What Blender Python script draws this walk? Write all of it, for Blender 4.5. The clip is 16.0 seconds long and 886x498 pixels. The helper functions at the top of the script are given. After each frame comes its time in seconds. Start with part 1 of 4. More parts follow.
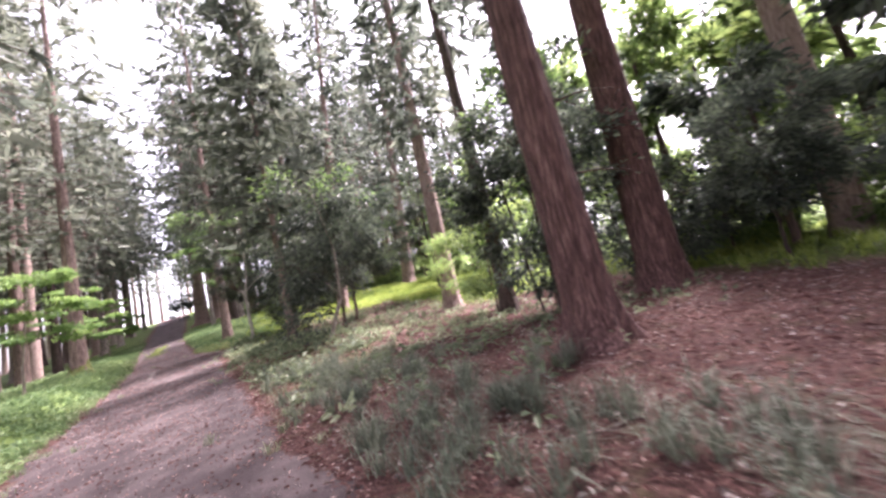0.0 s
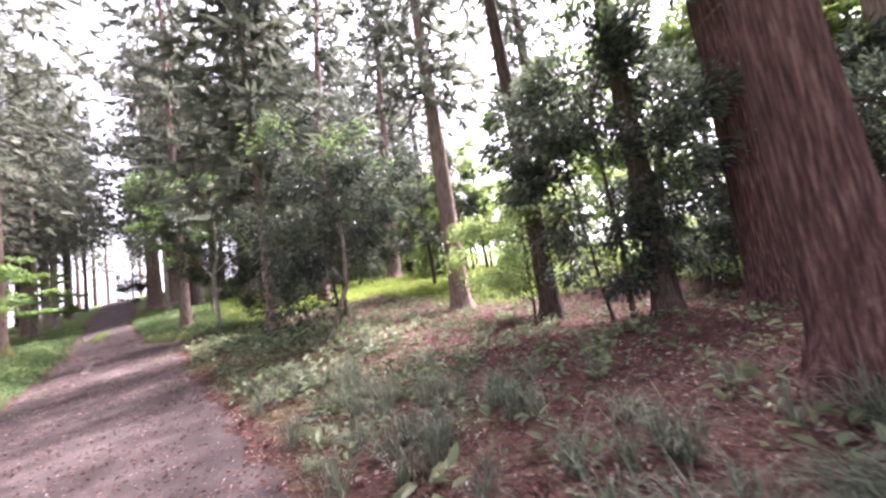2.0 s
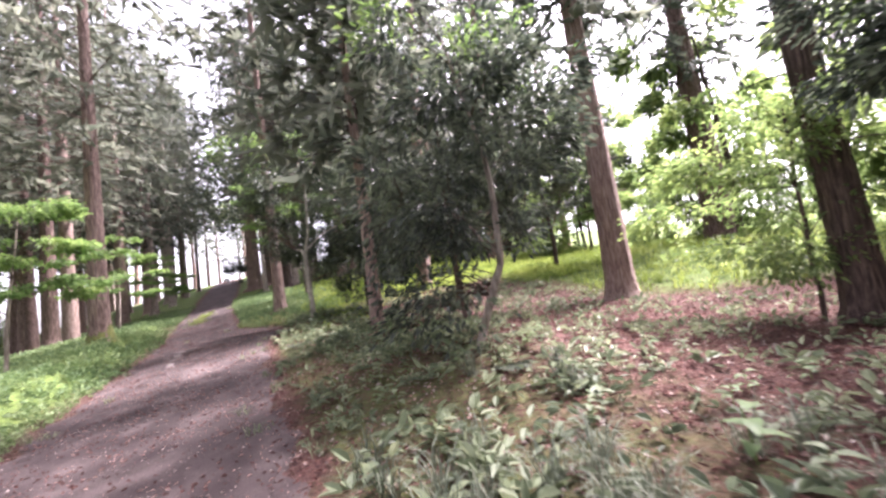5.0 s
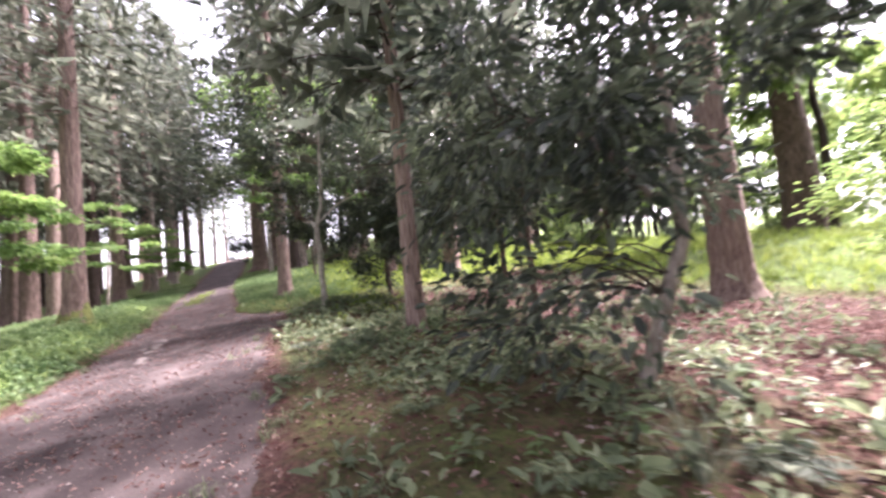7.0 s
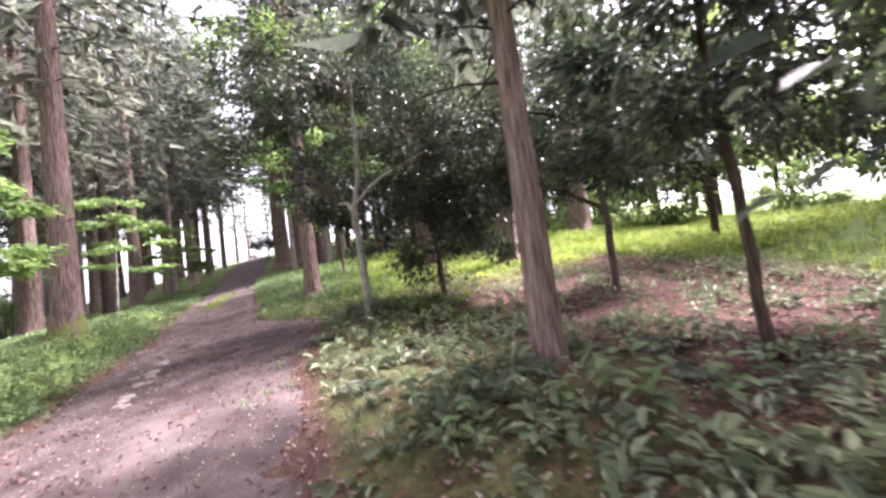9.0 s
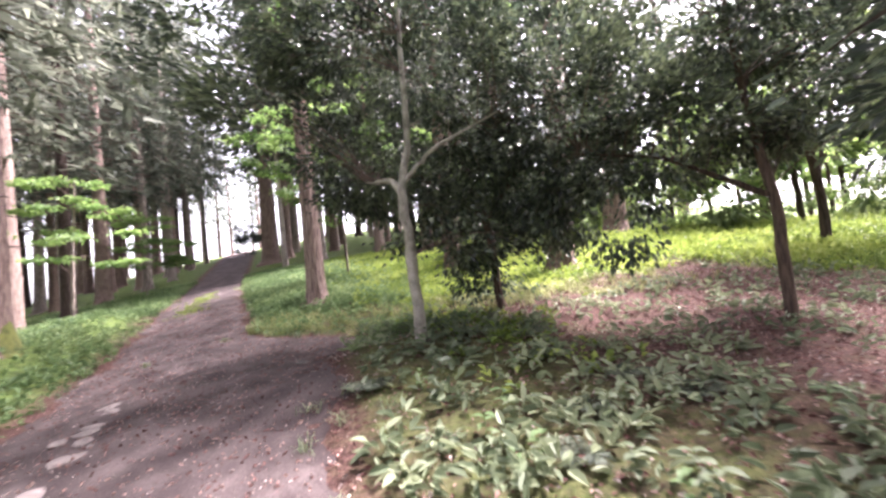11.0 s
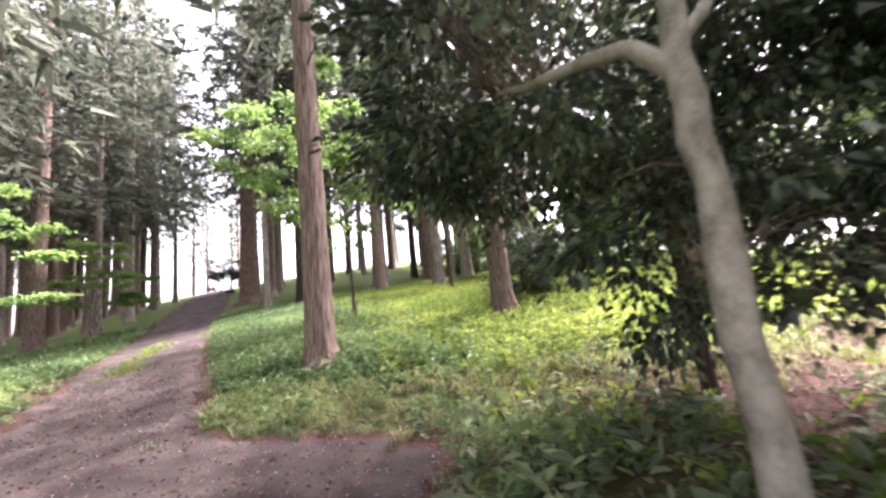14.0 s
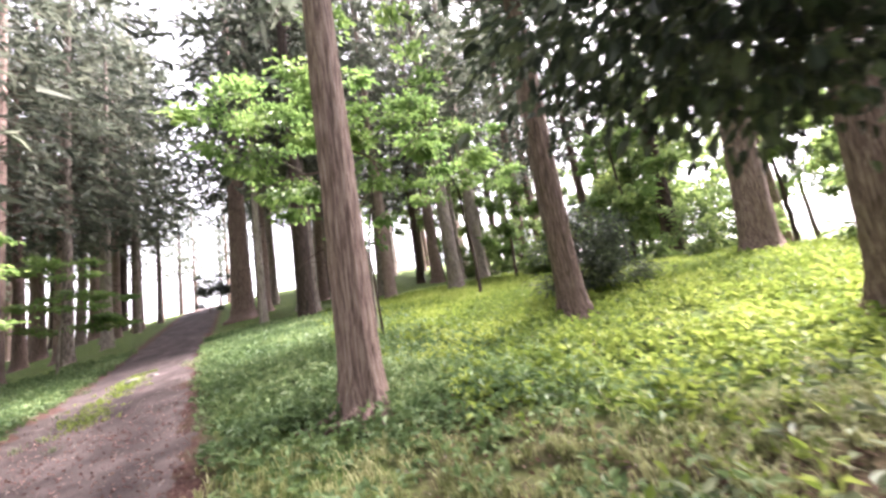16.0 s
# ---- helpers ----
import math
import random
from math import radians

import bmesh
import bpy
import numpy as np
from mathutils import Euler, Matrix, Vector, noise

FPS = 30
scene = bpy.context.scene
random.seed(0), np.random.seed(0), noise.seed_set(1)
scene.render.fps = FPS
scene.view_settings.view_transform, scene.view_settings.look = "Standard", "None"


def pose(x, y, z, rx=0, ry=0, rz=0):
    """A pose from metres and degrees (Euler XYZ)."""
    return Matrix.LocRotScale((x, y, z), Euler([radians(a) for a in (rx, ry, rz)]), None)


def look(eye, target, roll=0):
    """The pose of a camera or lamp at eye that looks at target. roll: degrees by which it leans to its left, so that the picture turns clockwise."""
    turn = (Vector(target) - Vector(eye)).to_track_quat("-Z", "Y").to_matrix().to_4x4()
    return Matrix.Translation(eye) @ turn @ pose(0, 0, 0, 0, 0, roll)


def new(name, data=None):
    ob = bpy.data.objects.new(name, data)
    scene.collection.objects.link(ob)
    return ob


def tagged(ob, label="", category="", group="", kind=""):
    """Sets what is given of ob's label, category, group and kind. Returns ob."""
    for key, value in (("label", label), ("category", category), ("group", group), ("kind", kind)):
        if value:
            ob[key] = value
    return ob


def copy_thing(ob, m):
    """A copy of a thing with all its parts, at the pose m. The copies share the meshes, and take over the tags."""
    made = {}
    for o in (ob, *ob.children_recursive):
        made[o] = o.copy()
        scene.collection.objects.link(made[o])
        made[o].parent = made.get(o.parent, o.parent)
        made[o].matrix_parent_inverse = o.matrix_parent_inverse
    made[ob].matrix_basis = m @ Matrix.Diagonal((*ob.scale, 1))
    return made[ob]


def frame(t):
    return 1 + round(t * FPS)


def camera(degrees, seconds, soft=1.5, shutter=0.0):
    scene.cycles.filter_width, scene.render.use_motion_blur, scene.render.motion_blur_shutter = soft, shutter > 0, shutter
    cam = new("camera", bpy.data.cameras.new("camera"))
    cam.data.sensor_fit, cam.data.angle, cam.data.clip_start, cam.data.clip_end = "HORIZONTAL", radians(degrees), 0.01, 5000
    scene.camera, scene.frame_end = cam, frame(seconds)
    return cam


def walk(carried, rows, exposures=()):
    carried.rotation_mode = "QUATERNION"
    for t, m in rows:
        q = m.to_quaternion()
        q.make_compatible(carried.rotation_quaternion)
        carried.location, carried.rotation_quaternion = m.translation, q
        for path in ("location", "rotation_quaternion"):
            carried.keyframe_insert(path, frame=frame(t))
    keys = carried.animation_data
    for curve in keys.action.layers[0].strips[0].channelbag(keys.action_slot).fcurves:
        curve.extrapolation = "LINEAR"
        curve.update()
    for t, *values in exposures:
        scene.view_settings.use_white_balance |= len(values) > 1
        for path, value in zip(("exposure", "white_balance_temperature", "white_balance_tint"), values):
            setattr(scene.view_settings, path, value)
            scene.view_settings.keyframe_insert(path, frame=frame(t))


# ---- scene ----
cam = camera(95.3, 16.0, 2.6, 0.5)
PATH = [
    (0, (0.095, -0.141, 1.51), (0.137, 1.842, 1.768), -12.7),
    (0.5, (-0.436, 0.647, 1.59), (-0.45, 2.628, 1.862), -10.1),
    (1, (-0.923, 1.101, 1.661), (-0.76, 3.084, 1.868), -11.2),
    (1.5, (-1.274, 1.799, 1.674), (-1.043, 3.779, 1.833), -12.2),
    (2, (-1.565, 2.357, 1.716), (-1.372, 4.333, 1.951), -9.0),
    (2.5, (-1.895, 3.062, 1.818), (-1.51, 5.023, 1.906), -11.2),
    (3, (-2.116, 3.769, 1.87), (-1.978, 5.755, 2.056), -10.8),
    (3.5, (-2.324, 4.321, 1.886), (-2.15, 6.296, 2.145), -8.3),
    (4, (-2.669, 5.001, 1.918), (-2.422, 6.981, 2.059), -8.9),
    (4.5, (-2.983, 5.709, 1.956), (-3.09, 7.697, 2.147), -9.6),
    (4.7, (-3.108, 5.942, 1.984), (-3.31, 7.92, 2.202), -8.4),
    (6.8, (-4.51, 8.761, 2.212), (-4.632, 10.754, 2.332), -6.3),
    (7, (-4.641, 8.976, 2.171), (-4.883, 10.955, 2.328), -5.9),
    (7.5, (-4.981, 9.702, 2.275), (-5.324, 11.668, 2.414), -7.6),
    (8, (-5.46, 10.41, 2.308), (-5.701, 12.387, 2.49), -6.1),
    (8.5, (-5.863, 10.974, 2.277), (-6.176, 12.934, 2.516), -6.7),
    (9, (-6.323, 11.693, 2.398), (-6.658, 13.66, 2.527), -7.6),
    (9.2, (-6.553, 11.924, 2.445), (-6.843, 13.897, 2.596), -5.3),
    (9.5, (-6.93, 12.264, 2.433), (-7.01, 14.261, 2.504), -3.2),
    (10, (-7.466, 12.884, 2.508), (-7.799, 14.85, 2.673), -5.5),
    (10.2, (-7.622, 13.082, 2.574), (-8.007, 15.041, 2.691), -5.7),
    (12.3, (-9.376, 16.223, 2.848), (-9.39, 18.215, 3.032), -7.5),
    (12.5, (-9.548, 16.512, 2.857), (-9.744, 18.486, 3.107), -8.2),
    (13, (-9.826, 17.041, 2.949), (-10.208, 18.976, 3.28), -8.4),
    (13.5, (-10.234, 17.583, 3.007), (-10.421, 19.551, 3.312), -4.5),
    (14, (-10.615, 18.068, 2.979), (-10.779, 20.036, 3.29), -6.0),
    (14.5, (-10.982, 18.71, 3.079), (-11.21, 20.683, 3.307), -7.3),
    (15, (-11.46, 19.329, 3.14), (-11.4, 21.314, 3.378), -5.1),
    (15.5, (-11.823, 19.904, 3.111), (-11.837, 21.887, 3.372), -7.6),
    (16, (-12.189, 20.426, 3.242), (-12.303, 22.395, 3.576), -8.9),
]
walk(cam, [(t, look(eye, target, roll)) for t, eye, target, roll in PATH], [(0.0, 3.38, 6300, 33), (2.5, 3.43, 6300, 33), (4.5, 3.34, 6300, 32), (8.0, 3.5, 6300, 30), (10.2, 3.55, 6300, 29), (12.3, 3.76, 6350, 29), (16.0, 3.76, 6500, 25)])

# ---- world, sun and exposure ----
SUN_EL, SUN_AZ = radians(56), radians(54)
world = bpy.data.worlds.new("world")
scene.world = world
world.use_nodes = True
wn = world.node_tree.nodes
sky = wn.new("ShaderNodeTexSky")
sky.sky_type, sky.sun_disc, sky.sun_elevation, sky.sun_rotation = "NISHITA", False, SUN_EL, SUN_AZ
sky.dust_density, sky.ozone_density = 4.0, 1.0
overcast = wn.new("ShaderNodeHueSaturation")
overcast.inputs["Saturation"].default_value = 0.22
world.node_tree.links.new(sky.outputs[0], overcast.inputs["Color"])
world.node_tree.links.new(overcast.outputs[0], wn["Background"].inputs["Color"])
wn["Background"].inputs["Strength"].default_value = 0.085
sun_data = bpy.data.lights.new("sun", "SUN")
sun_data.energy, sun_data.angle, sun_data.color = 4.2, radians(22), (1.0, 0.96, 0.9)
sun = new("sun", sun_data)
sun_dir = Vector((math.sin(SUN_AZ) * math.cos(SUN_EL), math.cos(SUN_AZ) * math.cos(SUN_EL), math.sin(SUN_EL)))
sun.matrix_world = look(sun_dir * 80, (0, 0, 0))
rng = np.random.default_rng(7)


# ---- materials ----
def material(name, colours, scale=6.0, fine=60.0, rough=0.85, bump=0.4, stretch=(1, 1, 1), shine=0.3, through_light=0.0, per_object=0.0, per_leaf=0.0, fine_mix=0.35):
    """A node material: colours blended by broad noise, a fine grain over it, relief from both."""
    mat = bpy.data.materials.new(name)
    mat.use_nodes = True
    t, link = mat.node_tree, mat.node_tree.links.new
    n = t.nodes
    b = n["Principled BSDF"]
    b.inputs["Roughness"].default_value = rough
    b.inputs["Specular IOR Level"].default_value = shine
    tc, mp = n.new("ShaderNodeTexCoord"), n.new("ShaderNodeMapping")
    mp.inputs["Scale"].default_value = stretch
    link(tc.outputs["Object"], mp.inputs["Vector"])
    broad, grain = n.new("ShaderNodeTexNoise"), n.new("ShaderNodeTexNoise")
    for tex, s in ((broad, scale), (grain, fine)):
        tex.inputs["Scale"].default_value, tex.inputs["Detail"].default_value = s, 6.0
        link(mp.outputs[0], tex.inputs["Vector"])
    ramp = n.new("ShaderNodeValToRGB")
    el = ramp.color_ramp.elements
    while len(el) < len(colours):
        el.new(0.5)
    for i, (e, c) in enumerate(zip(el, colours)):
        e.position, e.color = 0.3 + 0.4 * i / max(1, len(colours) - 1), (*c, 1)
    mixed = n.new("ShaderNodeMath")
    mixed.operation = "MULTIPLY_ADD"
    mixed.inputs[1].default_value = fine_mix
    sub = n.new("ShaderNodeMath")
    sub.operation, sub.inputs[1].default_value = "SUBTRACT", 0.5
    link(grain.outputs["Fac"], sub.inputs[0])
    link(sub.outputs[0], mixed.inputs[0])
    link(broad.outputs["Fac"], mixed.inputs[2])
    last = mixed.outputs[0]
    for amount, source in ((per_object, "obj"), (per_leaf, "geo")):
        if amount:
            node = n.new("ShaderNodeObjectInfo" if source == "obj" else "ShaderNodeNewGeometry")
            add = n.new("ShaderNodeMath")
            add.operation, add.inputs[1].default_value = "MULTIPLY_ADD", amount
            half = n.new("ShaderNodeMath")
            half.operation, half.inputs[1].default_value = "SUBTRACT", 0.5
            link(node.outputs["Random" if source == "obj" else "Random Per Island"], half.inputs[0])
            link(half.outputs[0], add.inputs[0])
            link(last, add.inputs[2])
            last = add.outputs[0]
    link(last, ramp.inputs["Fac"])
    link(ramp.outputs["Color"], b.inputs["Base Color"])
    if bump:
        bm_node = n.new("ShaderNodeBump")
        bm_node.inputs["Strength"].default_value, bm_node.inputs["Distance"].default_value = bump, 0.02
        link(mixed.outputs[0], bm_node.inputs["Height"])
        link(bm_node.outputs[0], b.inputs["Normal"])
    if through_light:
        tr, mx = n.new("ShaderNodeBsdfTranslucent"), n.new("ShaderNodeMixShader")
        bright = n.new("ShaderNodeHueSaturation")
        bright.inputs["Hue"].default_value, bright.inputs["Saturation"].default_value, bright.inputs["Value"].default_value = 0.49, 1.0, 1.4
        link(ramp.outputs["Color"], bright.inputs["Color"])
        link(bright.outputs[0], tr.inputs["Color"])
        mx.inputs[0].default_value = through_light
        link(b.outputs[0], mx.inputs[1])
        link(tr.outputs[0], mx.inputs[2])
        link(mx.outputs[0], n["Material Output"].inputs["Surface"])
    return mat


M_BARK = material("reddish_bark", [(0.03, 0.015, 0.014), (0.09, 0.047, 0.043), (0.18, 0.11, 0.1)], 5, 30, 0.9, 0.8, (6, 6, 0.5), 0.2, per_object=0.25)
M_BARK_BROWN = material("brown_bark", [(0.055, 0.038, 0.034), (0.16, 0.11, 0.096), (0.28, 0.215, 0.19)], 5, 30, 0.9, 0.8, (6, 6, 0.5), 0.2, per_object=0.2)
M_BARK_GREY = material("grey_bark", [(0.07, 0.058, 0.05), (0.2, 0.165, 0.145), (0.33, 0.29, 0.26)], 4, 30, 0.9, 0.6, (4, 4, 0.7), 0.2, per_object=0.2)
M_BARK_DARK = material("dark_bark", [(0.02, 0.015, 0.013), (0.06, 0.042, 0.036), (0.12, 0.085, 0.07)], 5, 30, 0.9, 0.8, (5, 5, 0.6), 0.2, per_object=0.25)
M_BARK_PALE = material("pale_smooth_bark", [(0.1, 0.092, 0.078), (0.22, 0.2, 0.175), (0.33, 0.305, 0.275)], 7, 45, 0.8, 0.25, (1, 1, 0.7), 0.3)
M_MOSS = material("moss", [(0.05, 0.06, 0.02), (0.13, 0.14, 0.04)], 9, 90, 0.95, 0.6)
M_NEEDLE = material("conifer_needles", [(0.034, 0.043, 0.033), (0.072, 0.087, 0.065), (0.122, 0.135, 0.1)], 0.6, 9, 0.65, 0, through_light=0.48, per_object=0.25, per_leaf=0.3)
M_LEAF_DARK = material("evergreen_leaf", [(0.016, 0.024, 0.017), (0.036, 0.052, 0.034), (0.095, 0.12, 0.065)], 0.8, 14, 0.34, 0, shine=0.5, through_light=0.26, per_leaf=0.45)
M_LEAF_GREY = material("greyish_evergreen_leaf", [(0.02, 0.028, 0.022), (0.047, 0.063, 0.045), (0.108, 0.132, 0.088)], 0.8, 14, 0.42, 0, shine=0.5, through_light=0.38, per_leaf=0.45)
M_LEAF_MID = material("broad_leaf", [(0.06, 0.1, 0.035), (0.12, 0.185, 0.06), (0.21, 0.28, 0.09)], 0.7, 12, 0.5, 0, shine=0.4, through_light=0.5, per_leaf=0.3)
M_LEAF_FRESH = material("fresh_leaf", [(0.05, 0.1, 0.032), (0.1, 0.175, 0.05), (0.17, 0.25, 0.08)], 0.7, 12, 0.5, 0, shine=0.35, through_light=0.5, per_leaf=0.25)
M_WEED = material("weed_leaf", [(0.064, 0.088, 0.05), (0.124, 0.158, 0.088), (0.23, 0.265, 0.158)], 0.5, 10, 0.55, 0, shine=0.35, through_light=0.3, per_leaf=0.3)
M_GLADE = material("glade_leaf", [(0.085, 0.135, 0.028), (0.165, 0.23, 0.045), (0.27, 0.33, 0.085)], 0.4, 10, 0.55, 0, shine=0.3, through_light=0.4, per_leaf=0.3)
M_GRASS = material("grass_blade", [(0.05, 0.066, 0.046), (0.095, 0.115, 0.08), (0.16, 0.175, 0.125)], 0.8, 10, 0.6, 0, shine=0.3, through_light=0.25, per_leaf=0.3)
M_LITTER = material("dead_leaf", [(0.07, 0.03, 0.026), (0.145, 0.07, 0.06), (0.31, 0.215, 0.185)], 3, 30, 0.8, 0, shine=0.25, through_light=0.12, per_leaf=0.5)
M_DRY = material("dry_needles", [(0.062, 0.029, 0.026), (0.14, 0.07, 0.059)], 3, 30, 0.9, 0, shine=0.1, per_leaf=0.4)
M_VERGE = material("verge_leaf", [(0.055, 0.1, 0.04), (0.11, 0.175, 0.07), (0.2, 0.27, 0.125)], 0.5, 10, 0.55, 0, shine=0.35, through_light=0.35, per_leaf=0.3)
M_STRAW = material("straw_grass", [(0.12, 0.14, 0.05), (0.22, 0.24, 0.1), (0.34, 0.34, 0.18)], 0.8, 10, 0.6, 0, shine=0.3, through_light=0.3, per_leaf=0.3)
M_CHIP = material("pale_chip", [(0.13, 0.1, 0.092), (0.25, 0.2, 0.183), (0.4, 0.34, 0.31)], 4, 30, 0.8, 0, shine=0.2, per_leaf=0.5)
M_STONE_PALE = material("pale_stone", [(0.14, 0.115, 0.108), (0.27, 0.23, 0.215)], 8, 60, 0.85, 0.5)
M_STONE = material("stone", [(0.07, 0.064, 0.06), (0.17, 0.155, 0.145)], 8, 60, 0.85, 0.5)
M_HILL = material("far_hill", [(0.1, 0.15, 0.14), (0.16, 0.21, 0.2)], 0.05, 0.6, 0.95, 0)
M_PATH = material("trodden_earth", [(0.033, 0.025, 0.025), (0.062, 0.048, 0.047), (0.118, 0.094, 0.09)], 1.6, 45, 0.95, 0.7, (1, 1, 1), 0.15, fine_mix=0.55)


def ground_material():
    """Needle litter, dark soil and low green, blended by where each grows, with noise at their borders."""
    mat = bpy.data.materials.new("forest_floor")
    mat.use_nodes = True
    t, link = mat.node_tree, mat.node_tree.links.new
    n = t.nodes
    b = n["Principled BSDF"]
    b.inputs["Roughness"].default_value, b.inputs["Specular IOR Level"].default_value = 0.95, 0.15
    tc = n.new("ShaderNodeTexCoord")

    def noise_tex(scale, detail=8.0, rough=0.65):
        tex = n.new("ShaderNodeTexNoise")
        tex.inputs["Scale"].default_value, tex.inputs["Detail"].default_value, tex.inputs["Roughness"].default_value = scale, detail, rough
        link(tc.outputs["Object"], tex.inputs["Vector"])
        return tex

    def ramp(tex, colours):
        r = n.new("ShaderNodeValToRGB")
        while len(r.color_ramp.elements) < len(colours):
            r.color_ramp.elements.new(0.5)
        for i, (e, c) in enumerate(zip(r.color_ramp.elements, colours)):
            e.position, e.color = 0.34 + 0.32 * i / (len(colours) - 1), (*c, 1)
        link(tex.outputs["Fac"], r.inputs["Fac"])
        return r

    litter = ramp(noise_tex(22), [(0.03, 0.015, 0.014), (0.074, 0.038, 0.033), (0.135, 0.08, 0.068)])
    green = ramp(noise_tex(9), [(0.03, 0.045, 0.018), (0.075, 0.115, 0.03), (0.13, 0.18, 0.05)])
    attr = n.new("ShaderNodeAttribute")
    attr.attribute_name = "growth"
    edge = n.new("ShaderNodeMath")
    edge.operation, edge.inputs[1].default_value = "MULTIPLY_ADD", 1.1
    shift = n.new("ShaderNodeMath")
    shift.operation, shift.inputs[1].default_value = "SUBTRACT", 0.5
    link(noise_tex(2.2).outputs["Fac"], shift.inputs[0])
    link(shift.outputs[0], edge.inputs[0])
    link(attr.outputs["Fac"], edge.inputs[2])
    edge.use_clamp = True
    mix = n.new("ShaderNodeMix")
    mix.data_type = "RGBA"
    link(edge.outputs[0], mix.inputs[0])
    link(litter.outputs["Color"], mix.inputs[6])
    link(green.outputs["Color"], mix.inputs[7])
    link(mix.outputs[2], b.inputs["Base Color"])
    bump = n.new("ShaderNodeBump")
    bump.inputs["Strength"].default_value, bump.inputs["Distance"].default_value = 0.9, 0.04
    link(noise_tex(30).outputs["Fac"], bump.inputs["Height"])
    link(bump.outputs[0], b.inputs["Normal"])
    return mat


# ---- plan: s runs along the walk, q to its right ----
UX, UY = -0.51008, 0.86013


def sq(x, y):
    return x * UX + y * UY, x * UY - y * UX


def xy(s, q):
    return s * UX + q * UY, s * UY - q * UX


def step(v):
    v = np.clip(v, 0, 1)
    return v * v * (3 - 2 * v)


MOUNDS = ((-3.7, 12.4, 0.33, 1.6), (-9.5, 19.95, 0.34, 1.0), (-6.1, 15.9, 0.17, 1.4), (-11.7, 23.4, -0.3, 1.5), (2.0, 12.8, -0.25, 2.5), (0.4, 18.3, -0.35, 3.0), (2.0, 5.3, 0.12, 1.2), (-13.8, 25.7, 0.12, 1.0), (8.3, 27.5, 0.45, 5.0), (-2.5, 34.5, 0.4, 5.0), (-17, 34, 0.35, 4))


def height(x, y, rough=True):
    """The ground's height: a slope that rises along the walk, banks beside the path, mounds."""
    x, y = np.asarray(x, float), np.asarray(y, float)
    s, q = sq(x, y)
    s = np.where(s > 62, 62 + 24 * np.tanh((s - 62) / 24), s)
    s = np.where(s < -12, -12 + 8 * np.tanh((s + 12) / 8), s)
    q = np.where(q > 24, 24 + 10 * np.tanh((q - 24) / 10), q)
    q = np.where(q < -24, -24 + 10 * np.tanh((q + 24) / 10), q)
    z = -0.0588 + 0.0404 * s + 0.0766 * q + 0.0519 * s * s / 50 + 0.0216 * s * q / 30 - 0.0537 * q * q / 30
    z = z + 0.678 * step((-q - 3.4) / 2.2) * step((s - 14) / 6 + 0.5) * step((36 - s) / 6 + 0.5)
    for mx, my, h, w in MOUNDS:
        z = z + h * np.exp(-((x - mx) ** 2 + (y - my) ** 2) / (2 * w * w))
    if rough:
        left, right = path_edges(s)
        wild = step((q - right) / 1.2) + step((left - q) / 1.2)
        z = z + wild * 0.05 * (np.sin(1.7 * x + 0.6 * y) * np.sin(1.3 * y - 0.4 * x + 1) + 0.5 * np.sin(4.1 * x + 2) * np.sin(3.7 * y))
    return z


def path_edges(s):
    """The path's left and right edges, in q, at s."""
    left = np.interp(s, [-10, 8, 20, 28, 33, 44, 58, 75], [-2.6, -3.1, -3.4, -3.5, -3.9, -4.7, -5.2, -5.4])
    right = np.interp(s, [-10, 3, 6, 10, 15, 20, 21.5, 22.6, 24, 25.2, 26, 26.6, 27, 27.5, 29, 31.5, 38, 46, 75], [1.3, 0.95, 0.7, 0.7, 0.5, 0.52, 0.8, 0.85, 1.15, 1.9, 1.7, 0.6, -0.25, -0.6, -0.65, -0.9, -1.45, -1.75, -2.1])
    return left, right


def growth(s, q):
    """How thickly low green covers the ground, 0 to 1."""
    left, right = path_edges(s)
    g = step((left - q) / 0.8)
    bank = step((q - right) / 0.4) * step((s - 4) / 8) * step((5.0 - q) / 3.0) * 0.5
    lush = step((s - 24.8 - 1.8 * np.exp(-(((q - 2) / 1.6) ** 2)) + 1.8 * step((q - 3) / 2.5) + 0.4 * np.sin(2.3 * q)) / 2.5) * step((q - right) / 0.5)
    glade = step((q - 9.3 - 3.2 * np.exp(-(((s - 9.5) / 3.5) ** 2))) / 2.2) * step((s + 2) / 3) * 0.95
    return np.clip(np.maximum(np.maximum(g, bank), np.maximum(lush, glade)), 0, 1)


# ---- mesh helpers ----
def mesh_from(name, V, F, mat, smooth=False):
    """A mesh from arrays of vertices and of faces with equal corner counts."""
    V, F = np.asarray(V, np.float32), np.asarray(F, np.int32)
    me = bpy.data.meshes.new(name)
    k = F.shape[1]
    me.vertices.add(len(V))
    me.vertices.foreach_set("co", V.ravel())
    me.loops.add(F.size)
    me.loops.foreach_set("vertex_index", F.ravel())
    me.polygons.add(len(F))
    me.polygons.foreach_set("loop_start", np.arange(0, F.size, k, dtype=np.int32))
    me.polygons.foreach_set("use_smooth", np.full(len(F), smooth))
    me.update(calc_edges=True)
    me.validate()
    me.materials.append(mat)
    return me


def part(name, V, F, mat, parent=None, label="", smooth=False):
    ob = new(name, mesh_from(name, V, F, mat, smooth))
    if parent is not None:
        ob.parent = parent
    return tagged(ob, label)


def grid_faces(rows, cols, wrap=False):
    i, j = np.meshgrid(np.arange(rows - 1), np.arange(cols if wrap else cols - 1), indexing="ij")
    a, b = i * cols + j, i * cols + (j + 1) % cols
    return np.stack([a, b, b + cols, a + cols], -1).reshape(-1, 4)


